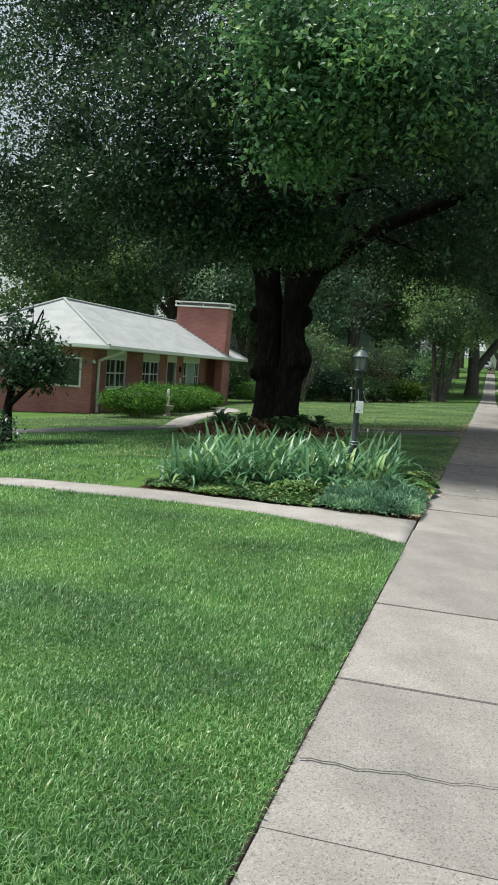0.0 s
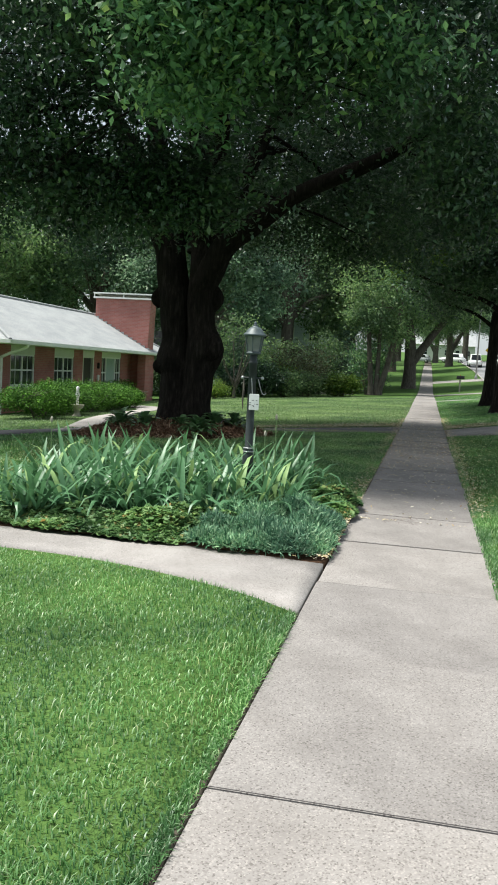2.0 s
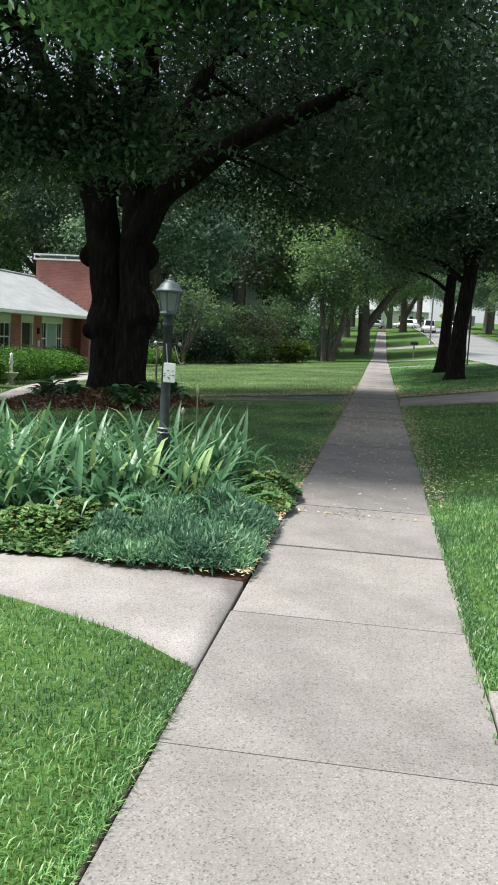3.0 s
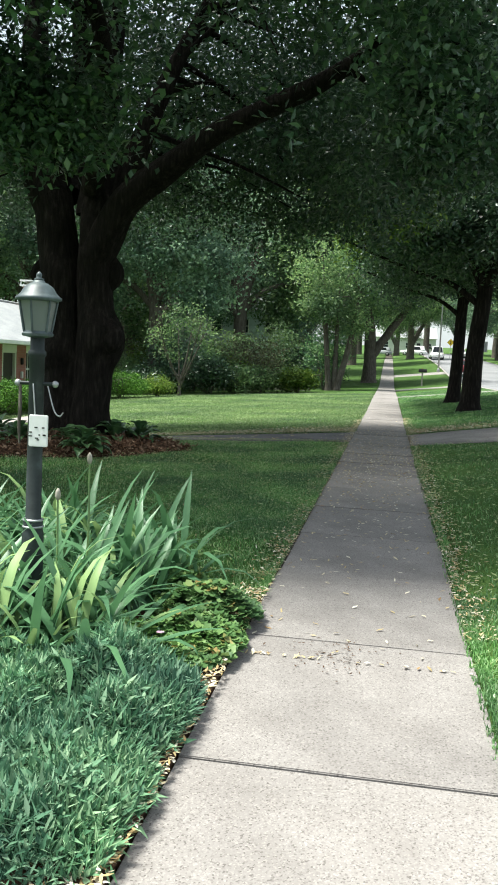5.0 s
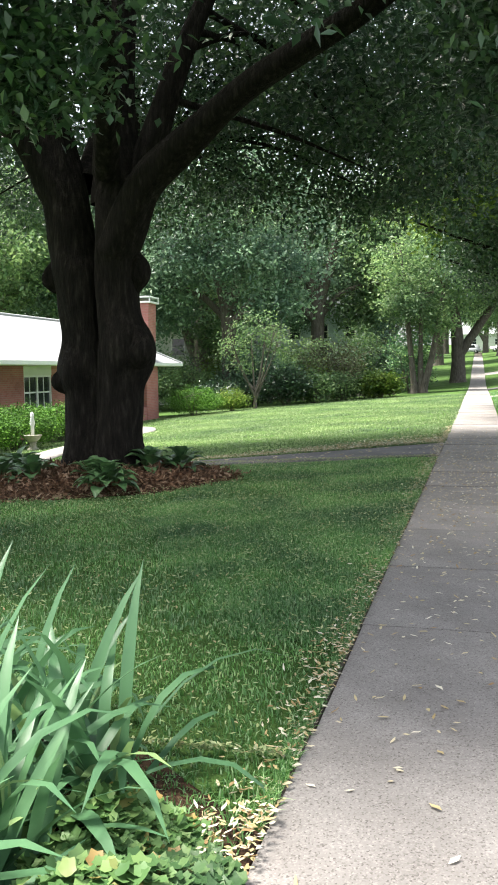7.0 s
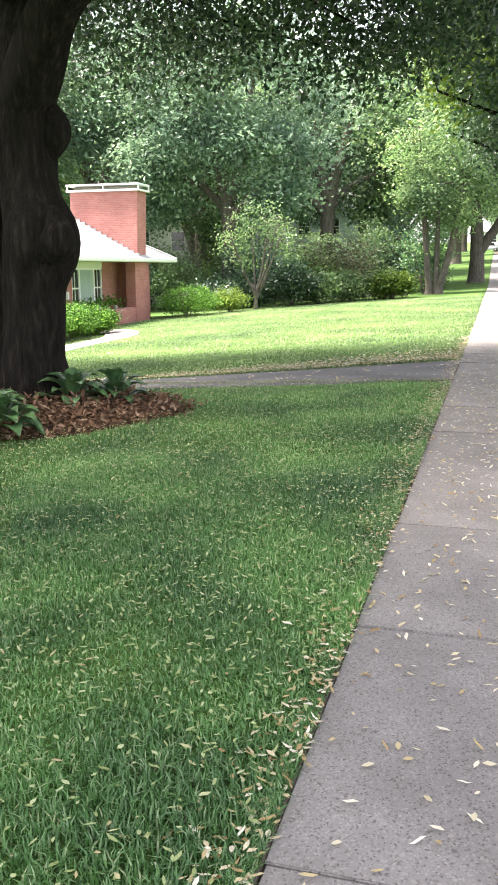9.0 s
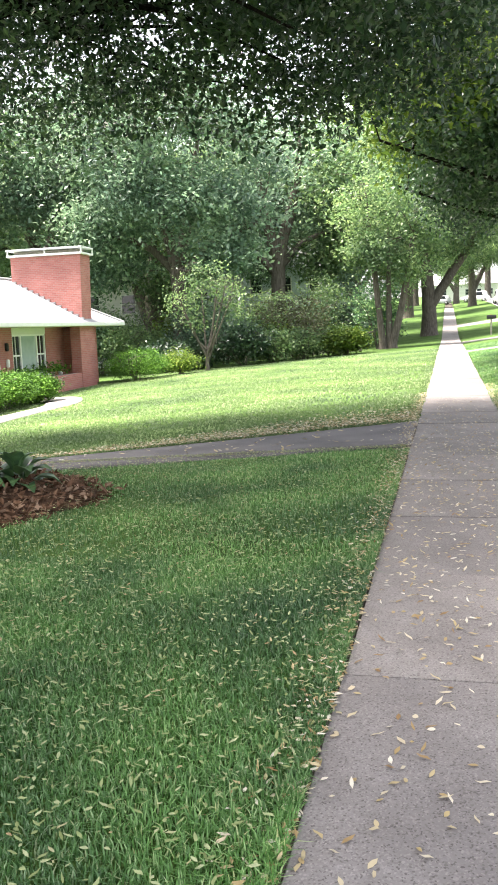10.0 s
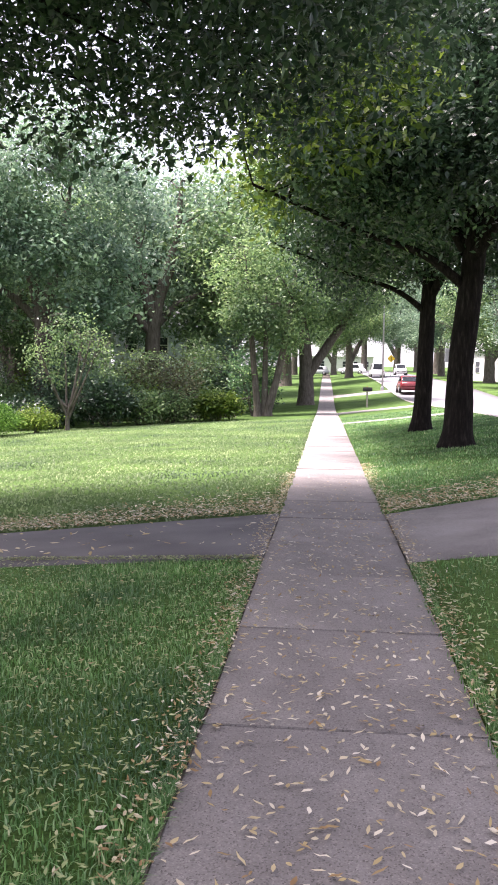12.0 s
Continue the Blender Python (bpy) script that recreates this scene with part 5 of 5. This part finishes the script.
    shrub("bush", (x, y, float(gz(x, y)) - 0.05), (rx, ry, rz), 2800, 0.19, m, {"sunlit_tree_leaf": "dense green bush at the wood edge", "dark_tree_leaf": "dense dark green bush at the wood edge", "mid_tree_leaf": "leafy green bush at the wood edge", "reddish_twig_leaf": "twiggy reddish-brown spreading bush", "olive_tree_leaf": "loose olive green bush at the lawn edge", "yellowish_tree_leaf": "light yellow-green bush at the lawn edge", "bluish_tree_leaf": "tall bluish green bush at the wood edge"}[m.name], 300 + k, "shrub", 7, "bushes past the lawn")


# ---- houses behind the trees ----
def far_house(name, at, size, turn, wall, label):
    w, d, hgt = size
    h = thing(name, at, label, "house", turn=turn)
    part("wall", boxed((-w / 2, -d / 2, -0.6), (w / 2, d / 2, hgt)), wall, h)
    bm = bmesh.new()
    v = [bm.verts.new(q) for q in ((-w / 2 - 0.4, -d / 2 - 0.4, hgt), (w / 2 + 0.4, -d / 2 - 0.4, hgt), (w / 2 + 0.4, d / 2 + 0.4, hgt), (-w / 2 - 0.4, d / 2 + 0.4, hgt), (-w / 2 - 0.4, 0, hgt + d * 0.33), (w / 2 + 0.4, 0, hgt + d * 0.33))]
    for idx in ((0, 1, 5, 4), (2, 3, 4, 5), (0, 4, 3), (1, 2, 5), (3, 2, 1, 0)):
        bm.faces.new([v[i] for i in idx])
    part("roof", bm, ROOF, h)
    for s in range(int(hgt // 2.7)):
        for k in range(int(w // 2.6)):
            x = -w / 2 + 1.4 + k * 2.6
            z = 0.9 + 2.75 * s
            win = part("window", boxed((x - 0.55, -d / 2 - 0.06, z), (x + 0.55, -d / 2 + 0.01, z + 1.4), 0.01), WHITE, h)
            for dz in (0.07, 0.73):
                part("pane", boxed((x - 0.46, -d / 2 - 0.075, z + dz), (x + 0.46, -d / 2 - 0.055, z + dz + 0.6)), GLASS, win)
    return h


far_house("pale_house", (-21.0, 77.0, float(gz(-21, 77))), (11, 8, 5.8), 8, SIDING, "two-storey pale sided house behind trees")
far_house("blue_house", (-14.0, 94.0, float(gz(-14, 94)) + 0.6), (9, 8, 5.8), 10, BLUE_SIDING, "pale blue two-storey house behind trees")
far_house("pale_house", (22.5, 118.0, float(gz(22, 118))), (12, 9, 3.4), -70, SIDING, "low pale house across the street")
far_house("pale_house", (3.0, 225.0, float(gz(3, 225))), (16, 9, 3.4), 4, SIDING, "distant low pale house at the street end")
part_fence = thing("picket_fence", (-12.0, 66.0, float(gz(-12, 66))), "weathered grey wooden fence behind bushes", "fence")
for k in range(26):
    part("picket", boxed((k * 0.28, 0, -0.2), (k * 0.28 + 0.12, 0.025, 1.5 + 0.03 * math.sin(k * 2.1)), 0.005), STONE, part_fence)
for z in (0.35, 1.2):
    part("rail", boxed((-0.1, 0.026, z), (7.2, 0.07, z + 0.09)), STONE, part_fence)


ys = thing("yard_sign", (*site(-11.9, 54.6), float(gz(*site(-11.9, 54.6)))), "small pale blue yard sign on a stake", "sign")
part("stake", boxed((-0.015, -0.01, -0.15), (0.015, 0.01, 1.0), 0.003), STEEL, ys)
part("plate", boxed((-0.14, -0.025, 0.55), (0.14, -0.011, 1.1), 0.003), BLUE_SIDING, ys)


# ---- street furniture and cars ----
def street_lamp(at):
    s = thing("street_lamp", at, "slim grey metal street lamp pole", "street lamp")
    part("base", lathe(bmesh.new(), [(0.16, -0.1), (0.16, 0.3), (0.1, 0.4), (0.09, 0.42)], 12), STEEL, s, soft=True)
    part("pole", lathe(bmesh.new(), [(0.085, 0.4), (0.06, 8.4), (0.05, 8.5)], 12), STEEL, s, soft=True)
    part("head", lathe(bmesh.new(), [(0.05, 8.45), (0.2, 8.6), (0.22, 8.85), (0.12, 9.0), (0.02, 9.05)], 12), WHITE, s, soft=True)


street_lamp((5.2, 95.0, float(gz(5.2, 95.0)) - 0.02))


def mailbox(at, turn=0):
    m = thing("mailbox", at, "dark curbside mailbox on a wooden post", "mailbox", turn=turn)
    part("post", boxed((-0.05, -0.05, -0.2), (0.05, 0.05, 1.05), 0.008), STONE, m)
    bm = bmesh.new()
    prof = [(-0.1, 1.05), (0.1, 1.05), (0.1, 1.2), (0.07, 1.28), (0, 1.31), (-0.07, 1.28), (-0.1, 1.2)]
    a, b = [bm.verts.new((-0.28, y, z)) for y, z in prof], [bm.verts.new((0.32, y, z)) for y, z in prof]
    bm.faces.new(list(reversed(a))), bm.faces.new(b)
    for i in range(7):
        bm.faces.new((a[i], a[(i + 1) % 7], b[(i + 1) % 7], b[i]))
    part("box", bm, BLACK, m)
    part("flag", boxed((0.0, 0.1, 1.15), (0.03, 0.115, 1.38)), LAMP_RED, m)


mailbox((2.9, 75.0, float(gz(2.9, 75.0))), 10)


def road_sign(at):
    s = thing("warning_sign", at, "yellow diamond warning sign on a post", "road sign")
    part("post", boxed((-0.03, -0.03, -0.2), (0.03, 0.03, 2.9), 0.005), STEEL, s)
    bm = boxed((-0.38, -0.045, -0.38), (0.38, -0.03, 0.38), 0.004)
    bmesh.ops.rotate(bm, verts=bm.verts, matrix=Matrix.Rotation(radians(45), 3, "Y"))
    bmesh.ops.translate(bm, verts=bm.verts, vec=(0, 0, 2.5))
    part("plate", bm, YELLOW, s)
    part("symbol", boxed((-0.05, -0.052, 2.25), (0.05, -0.046, 2.7), 0.002), BLACK, s)


road_sign((9.0, 136.0, float(gz(9.0, 136.0)) - 0.13))
sp = thing("sign_post", (4.68, 50.0, float(gz(4.68, 50.0))), "thin dark steel sign post by the kerb", "sign post")
part("post", boxed((-0.035, -0.03, -0.2), (0.035, 0.03, 2.5), 0.006), BLACK, sp)
part("plate", boxed((-0.2, 0.03, 2.0), (0.2, 0.036, 2.5), 0.002), STEEL, sp)


def car(at, turn, paint, label, tall=0.0):
    c = thing("car", at, label, "car", "cars on the street", turn=turn)
    def loft(name, sections, mat, soft=True, parent=c):
        bm = bmesh.new()
        rings = [[bm.verts.new((x, y, z)) for x, z in ring] for y, ring in sections]
        for p, q in zip(rings, rings[1:]):
            for i in range(len(p)):
                bm.faces.new((p[i], p[(i + 1) % len(p)], q[(i + 1) % len(p)], q[i]))
        bm.faces.new(list(reversed(rings[0]))), bm.faces.new(rings[-1])
        bmesh.ops.recalc_face_normals(bm, faces=bm.faces)
        return part(name, bm, mat, parent, soft=soft)
    def ring(w, lo, hi):
        return [(-w * 0.92, lo), (-w, lo + 0.2), (-w, hi - 0.2), (-w * 0.9, hi), (w * 0.9, hi), (w, hi - 0.2), (w, lo + 0.2), (w * 0.92, lo)]
    loft("body", [(-2.25, ring(0.7, 0.4, 0.75)), (-2.1, ring(0.84, 0.3, 0.92)), (-1.2, ring(0.9, 0.24, 0.98)), (0.6, ring(0.9, 0.24, 0.98)), (1.4, ring(0.88, 0.26, 0.92)), (2.15, ring(0.82, 0.32, 0.82)), (2.28, ring(0.66, 0.42, 0.66))], paint)
    T = 1.45 + tall
    def top(w, z0, z1):
        return [(-w, z0), (-w * 0.97, z0 + 0.1), (-w * 0.8, z1), (w * 0.8, z1), (w * 0.97, z0 + 0.1), (w, z0)]
    loft("cabin", [(-2.0 if tall else -1.6, top(0.8, 0.93, 0.98)), (-1.7 if tall else -0.95, top(0.82, 0.94, T)), (0.35, top(0.82, 0.94, T)), (1.2, top(0.8, 0.9, 0.96))], paint)
    for sx in (-1, 1):
        bm = bmesh.new()
        q = [bm.verts.new((sx * 0.815, y, z)) for y, z in ((-1.3, 1.02), (0.75, 1.02), (0.3, T - 0.1), (-1.1, T - 0.1))]
        for v in q[2:]:
            v.co.x *= 0.9
        bm.faces.new(q)
        bmesh.ops.solidify(bm, geom=bm.faces[:], thickness=0.02)
        part("side_window", bm, GLASS, c)
    yb0, yb1 = (-2.0, -1.74) if tall else (-1.58, -1.0)
    for ya, yb in ((yb0, yb1), (1.16, 0.42)):
        bm = bmesh.new()
        s = 0.04 if ya > 0 else -0.04
        q = [bm.verts.new(v) for v in ((-0.68, ya + s, 1.0), (0.68, ya + s, 1.0), (0.6, yb + s, T - 0.06), (-0.6, yb + s, T - 0.06))]
        bm.faces.new(q)
        bmesh.ops.solidify(bm, geom=bm.faces[:], thickness=0.02)
        part("windscreen", bm, GLASS, c)
    for x in (-0.82, 0.82):
        for y in (-1.4, 1.4):
            w = new("wheel")
            w.parent = c
            w.matrix_basis = pose(x, y, 0.32, 0, 90, 0)
            part("tyre", lathe(bmesh.new(), [(0.2, -0.1), (0.3, -0.11), (0.33, -0.07), (0.33, 0.07), (0.3, 0.11), (0.2, 0.1)], 18), BLACK, w, soft=True)
            part("rim", lathe(bmesh.new(), [(0.19, -0.115), (0.2, -0.1), (0.2, 0.1), (0.19, 0.115), (0.05, 0.12)], 14), STEEL, w, soft=True)
    for x in (-0.62, 0.62):
        part("tail_lamp", boxed((x - 0.14, -2.2, 0.68), (x + 0.14, -2.1, 0.84), 0.02), LAMP_RED, c)
        part("headlight", boxed((x - 0.15, 2.12, 0.62), (x + 0.15, 2.22, 0.76), 0.02), STEEL, c)
    part("bumper", boxed((-0.8, -2.3, 0.36), (0.8, -2.2, 0.55), 0.03), paint, c)


for x, y, turn, paint, lab, tall in ((7.2, 92.0, 0, CAR_RED, "dark red car with red tail lamps on the street", 0.0), (6.9, 133.0, 2, CAR_WHITE, "white van parked at the kerb", 0.35), (4.4, 158.0, 80, CAR_WHITE, "white car parked on a driveway", 0.25), (11.5, 150.0, 180, CAR_WHITE, "white car on the far side of the street", 0.2), (-1.5, 176.0, 85, CAR_SILVER, "pale car parked on a distant driveway", 0.2)):
    car((x, y, float(gz(x, y)) - (0.13 if x > 6.0 else 0.0)), turn, paint, lab, tall)


# ---- grass, fallen leaves ----
def blades(name, area, count, height, width, seed, keep=None, mat=None, label="fresh green mown grass blades"):
    g = np.random.default_rng(seed)
    x, y = g.uniform(area[0], area[1], count), g.uniform(area[2], area[3], count)
    ok = np.ones(count, bool)
    if keep is not None:
        ok &= keep(x, y, g.uniform(0, 1, count))
    x, y = x[ok], y[ok]
    n = len(x)
    tuft = np.array([0.75 + 0.5 * noise.noise(Vector((p * 1.1, q * 1.1, 4.0))) for p, q in zip(x[::1], y[::1])]) if n < 250000 else np.ones(n)
    h = height * g.uniform(0.6, 1.25, n) * tuft
    a = g.uniform(0, 2 * np.pi, n)
    lean = np.abs(g.normal(0.5, 0.38, n))
    d = np.stack([np.cos(a), np.sin(a)], 1)
    s = np.stack([-np.sin(a), np.cos(a)], 1) * width / 2
    z = gz(x, y) - 0.005
    p0 = np.stack([x, y], 1)
    m = p0 + d * (h * lean * 0.35)[:, None]
    t = p0 + d * (h * lean * 1.1)[:, None]
    col = lambda xy, zz: np.concatenate([xy, zz[:, None]], 1)
    v = np.stack([col(p0 - s, z), col(p0 + s, z), col(m + s * 0.85, z + h * 0.6), col(m - s * 0.85, z + h * 0.6), col(t, z + h * (1 - 0.25 * lean))], 1).reshape(-1, 3)
    i = np.arange(n)[:, None] * 5
    f = np.concatenate([i + np.array([[0, 1, 2]]), i + np.array([[0, 2, 3]]), i + np.array([[3, 2, 4]])], 1).reshape(-1, 3)
    tagged(new(name, mesh_arrays(name, v, f, mat or GRASS, True)), label, "grass", kind="stuff")


def far_drive(x):
    return np.interp(-x, [0.37, 2.4, 4.9, 8.4, 12.0], [28.02, 27.37, 26.62, 25.3, 22.6])


for y0, y1 in ((0.6, 8.96), (13.6, 25.42)):
    e = strip("trim", [(-0.382, y0), (-0.384, (y0 + y1) / 2), (-0.382, y1)], [(-0.363, y0), (-0.363, (y0 + y1) / 2), (-0.363, y1)], JOINT, 0.006)
    tagged(e, "dark earth edge between lawn and footpath", "soil", kind="structure")


def off_paths(x, y):
    u, v = (-0.37 - x) / 0.9, y - 10.3
    v = (v - 0.117 * np.maximum(u, 0)) / (0.86 - 0.0234 * np.maximum(u, 0))
    plot = (x < 0) & (u < 3.75) & (v > -0.1) & (v < 3.72) & ~((v > 3.5) & (u < 0.4))
    path = (x < 0) & (y > np.interp(-x, [0.36, 0.9, 1.9, 3.1, 5.2, 8], [8.96, 9.38, 9.83, 10.02, 10.0, 9.6])) & (y < np.interp(-x, [0.36, 1.2, 2.2, 3.5, 5.5, 8], [10.3, 10.47, 10.64, 10.72, 10.6, 10.2]))
    ring = ((x - TX + 0.35) / 2.14) ** 2 + ((y - TY + 0.2) / 1.95) ** 2 < 1
    drive = (x < 0) & (y > np.interp(-x, [0.37, 2.6, 4.6, 7.5, 10.5], [25.42, 25.07, 24.47, 23.17, 20.8])) & (y < far_drive(x))
    apr = (x > 0.8) & (y > 25.45 - 0.05 * x) & (y < 27.9 + 0.33 * x)
    return ~(plot | path | ring | drive | apr | ((x < 0) & (x > -0.37)))


blades("grass", (-5.6, -0.33, 2.2, 10.0), 250000, 0.05, 0.0055, 1, lambda x, y, u: off_paths(x, y) & (-x < 0.4 + 0.62 * (y - 0.8) + 1.2 * u) & (u < np.clip(1.32 - y / 11.5, 0.45, 1)))
blades("grass", (-6.0, -0.33, 13.0, 27.0), 240000, 0.052, 0.0068, 2, lambda x, y, u: off_paths(x, y) & (-x < 0.6 + 0.62 * (y - 12.5) + 1.2 * u) & (u < np.clip(1.15 - np.maximum(0, -0.4 - x) / 7.0, 0.35, 1)))
blades("grass", (-3.2, -0.378, 15.4, 20.6), 110000, 0.055, 0.0055, 8, lambda x, y, u: (-x < 0.9 + 0.55 * (y - 15.2)))
blades("grass", (-3.0, -0.378, 2.5, 6.2), 60000, 0.05, 0.005, 9, lambda x, y, u: -x < 0.7 + 0.62 * (y - 1))
blades("grass", (0.83, 4.2, 5.0, 33.0), 70000, 0.05, 0.007, 3, lambda x, y, u: off_paths(x, y) & (u < np.clip(1.1 - (x - 0.9) / 3.5, 0.25, 1)))
blades("grass", (0.83, 2.8, 4.4, 14.0), 60000, 0.05, 0.006, 6, lambda x, y, u: off_paths(x, y) & ~((y > 8.7) & (y < 9.08)))
# Far lawn: sunlight is painted in by the paler blade colour.
blades("grass", (-15.0, -0.34, 24.5, 64.0), 115000, 0.055, 0.028, 4, lambda x, y, u: (y > far_drive(x) + 0.05) & (u < np.clip(1.2 - (y - 28) / 40.0, 0.3, 1)) & (y < 58 - 0.35 * x * (x > -9)) & ~((x < np.interp(y, [23, 27.2, 32, 36, 39.2, 42.4], [-7.5, -8.8, -10.0, -10.5, -10.7, -12.2])) & (x > np.interp(y, [23, 27.5, 32, 36, 38.5, 41.2], [-8.7, -10.0, -11.2, -11.6, -11.8, -13.1])) & (y < 43)) & (u > 0.0), GRASS_SUNLIT, "mown grass coloured pale for full sun")
blades("grass", (0.88, 5.75, 28.0, 60.0), 50000, 0.06, 0.02, 7, lambda x, y, u: y > 27.95 + 0.33 * x)
blades("grass", (-12.0, -4.2, 9.4, 25.5), 50000, 0.07, 0.013, 5, lambda x, y, u: off_paths(x, y))


for y0, y1, k in ((2.3, 8.9, 14), (13.6, 25.3, 15)):
    blades("grass", (-0.43, -0.366, y0, y1), int(1400 * (y1 - y0)), 0.05, 0.0055, k, label="grass blades leaning over the footpath edge")
for y0, y1, k in ((5.5, 8.7, 16), (9.1, 25.3, 17)):
    blades("grass", (0.868, 0.93, y0, y1), int(900 * (y1 - y0)), 0.045, 0.006, k, label="grass blades leaning over the footpath edge")


def scatter(name, n, place, size, seed, label, mat=None):
    g = np.random.default_rng(seed)
    x, y, lift = place(g, n)
    base = np.where((x > -0.36) & (x < 0.86), rise(y), gz(x, y))
    c = np.stack([x, y, base + lift], 1)
    yaw = g.uniform(0, 2 * np.pi, n)
    L, W = size * g.uniform(0.6, 1.4, n)[:, None], size * 0.33 * g.uniform(0.7, 1.4, n)[:, None]
    d = np.stack([np.cos(yaw), np.sin(yaw), g.normal(0, 0.12, n)], 1)
    s = np.stack([-np.sin(yaw), np.cos(yaw), g.normal(0, 0.2, n)], 1)
    up = np.array([0, 0, 1.0])
    curl = g.uniform(0.08, 0.55, n)[:, None]
    bend = g.normal(0, 0.12, n)[:, None] * L
    v = np.stack([c - d * L * 0.5, c - d * L * 0.2 - s * W * 0.45 + up * W * curl, c + d * L * 0.18 - s * (W * 0.42 - bend * 0.5) + up * W * curl, c + d * L * 0.5 + s * bend + up * L * curl * 0.6,
                  c + d * L * 0.18 + s * (W * 0.42 + bend * 0.5) + up * W * curl, c - d * L * 0.2 + s * W * 0.45 + up * W * curl], 1).reshape(-1, 3)
    i = np.arange(n)[:, None] * 6
    f = np.concatenate([i + np.array([[0, 1, 5]]), i + np.array([[1, 2, 5]]), i + np.array([[2, 4, 5]]), i + np.array([[2, 3, 4]])], 1).reshape(-1, 3)
    tagged(new(name, mesh_arrays(name, v, f, mat or DEAD_LEAF, True)), label, "leaves", kind="stuff")


def on_walk(g, n):
    y = np.clip(g.normal(22.8, 4.5, n), 12.5, 38)
    return g.uniform(-0.36, 0.86, n), y, np.full(n, 0.008)


def on_edges(g, n):
    side = g.choice([-0.4, 0.9], n)
    y = np.where(side < 0, g.uniform(13.5, 33, n), g.uniform(13, 35, n))
    return side + np.sign(side) * (np.abs(g.normal(0, 0.11, n)) - 0.05), y, g.uniform(0.008, 0.03, n)


def on_lawn(g, n):
    x, y = g.uniform(-6, -0.4, n), np.clip(g.normal(20.5, 4.5, n), 14, 25.3)
    return x, y, g.uniform(0.03, 0.06, n)


def on_right(g, n):
    return 0.9 + np.abs(g.normal(0, 1.0, n)), g.uniform(14, 25.4, n), g.uniform(0.03, 0.06, n)


def past_drive(g, n):
    x = -0.4 - np.abs(g.normal(0, 3.5, n))
    return x, far_drive(x) + 0.02 + np.abs(g.normal(0, 0.9, n)) * np.clip(1.3 + x * 0.2, 0.25, 1), g.uniform(0.03, 0.06, n)


def past_apron(g, n):
    x = 0.9 + np.abs(g.normal(0, 1.6, n))
    return x, 27.9 + 0.36 * x + np.abs(g.normal(0, 0.9, n)), g.uniform(0.03, 0.06, n)


def on_drive(g, n):
    x = g.uniform(-7, -0.4, n)
    return x, far_drive(x) - 1.25 + g.uniform(-1.15, 1.15, n), np.full(n, 0.03)


scatter("fallen_leaves", 2300, on_walk, 0.042, 61, "pale dry leaves scattered on the footpath")
scatter("fallen_leaves", 7500, on_edges, 0.035, 62, "dry leaves gathered along the footpath edges")
scatter("fallen_leaves", 22000, on_lawn, 0.031, 63, "pale green and dry leaves lying in the grass", LAWN_LEAF)
scatter("fallen_leaves", 1600, on_right, 0.05, 64, "pale dry leaves lying on the verge", LAWN_LEAF)
scatter("fallen_leaves", 4200, past_drive, 0.055, 65, "yellowed leaves gathered along the driveway edge")
scatter("fallen_leaves", 2000, past_apron, 0.06, 66, "yellowed leaves gathered along the apron edge")
scatter("fallen_leaves", 1400, lambda g, n: (-0.34 - np.abs(g.normal(0, 0.1, n)), g.uniform(10.3, 13.6, n), g.uniform(0.035, 0.06, n)), 0.034, 68, "brown dry leaves along the edge of the bed")
scatter("fallen_leaves", 100, lambda g, n: (g.normal(0.14, 0.13, n), 12.6 + g.normal(0, 0.13, n), np.full(n, 0.008)), 0.02, 69, "small dark debris on the footpath", SOIL)
scatter("fallen_leaves", 160, on_drive, 0.08, 67, "dry leaves scattered on the driveway")
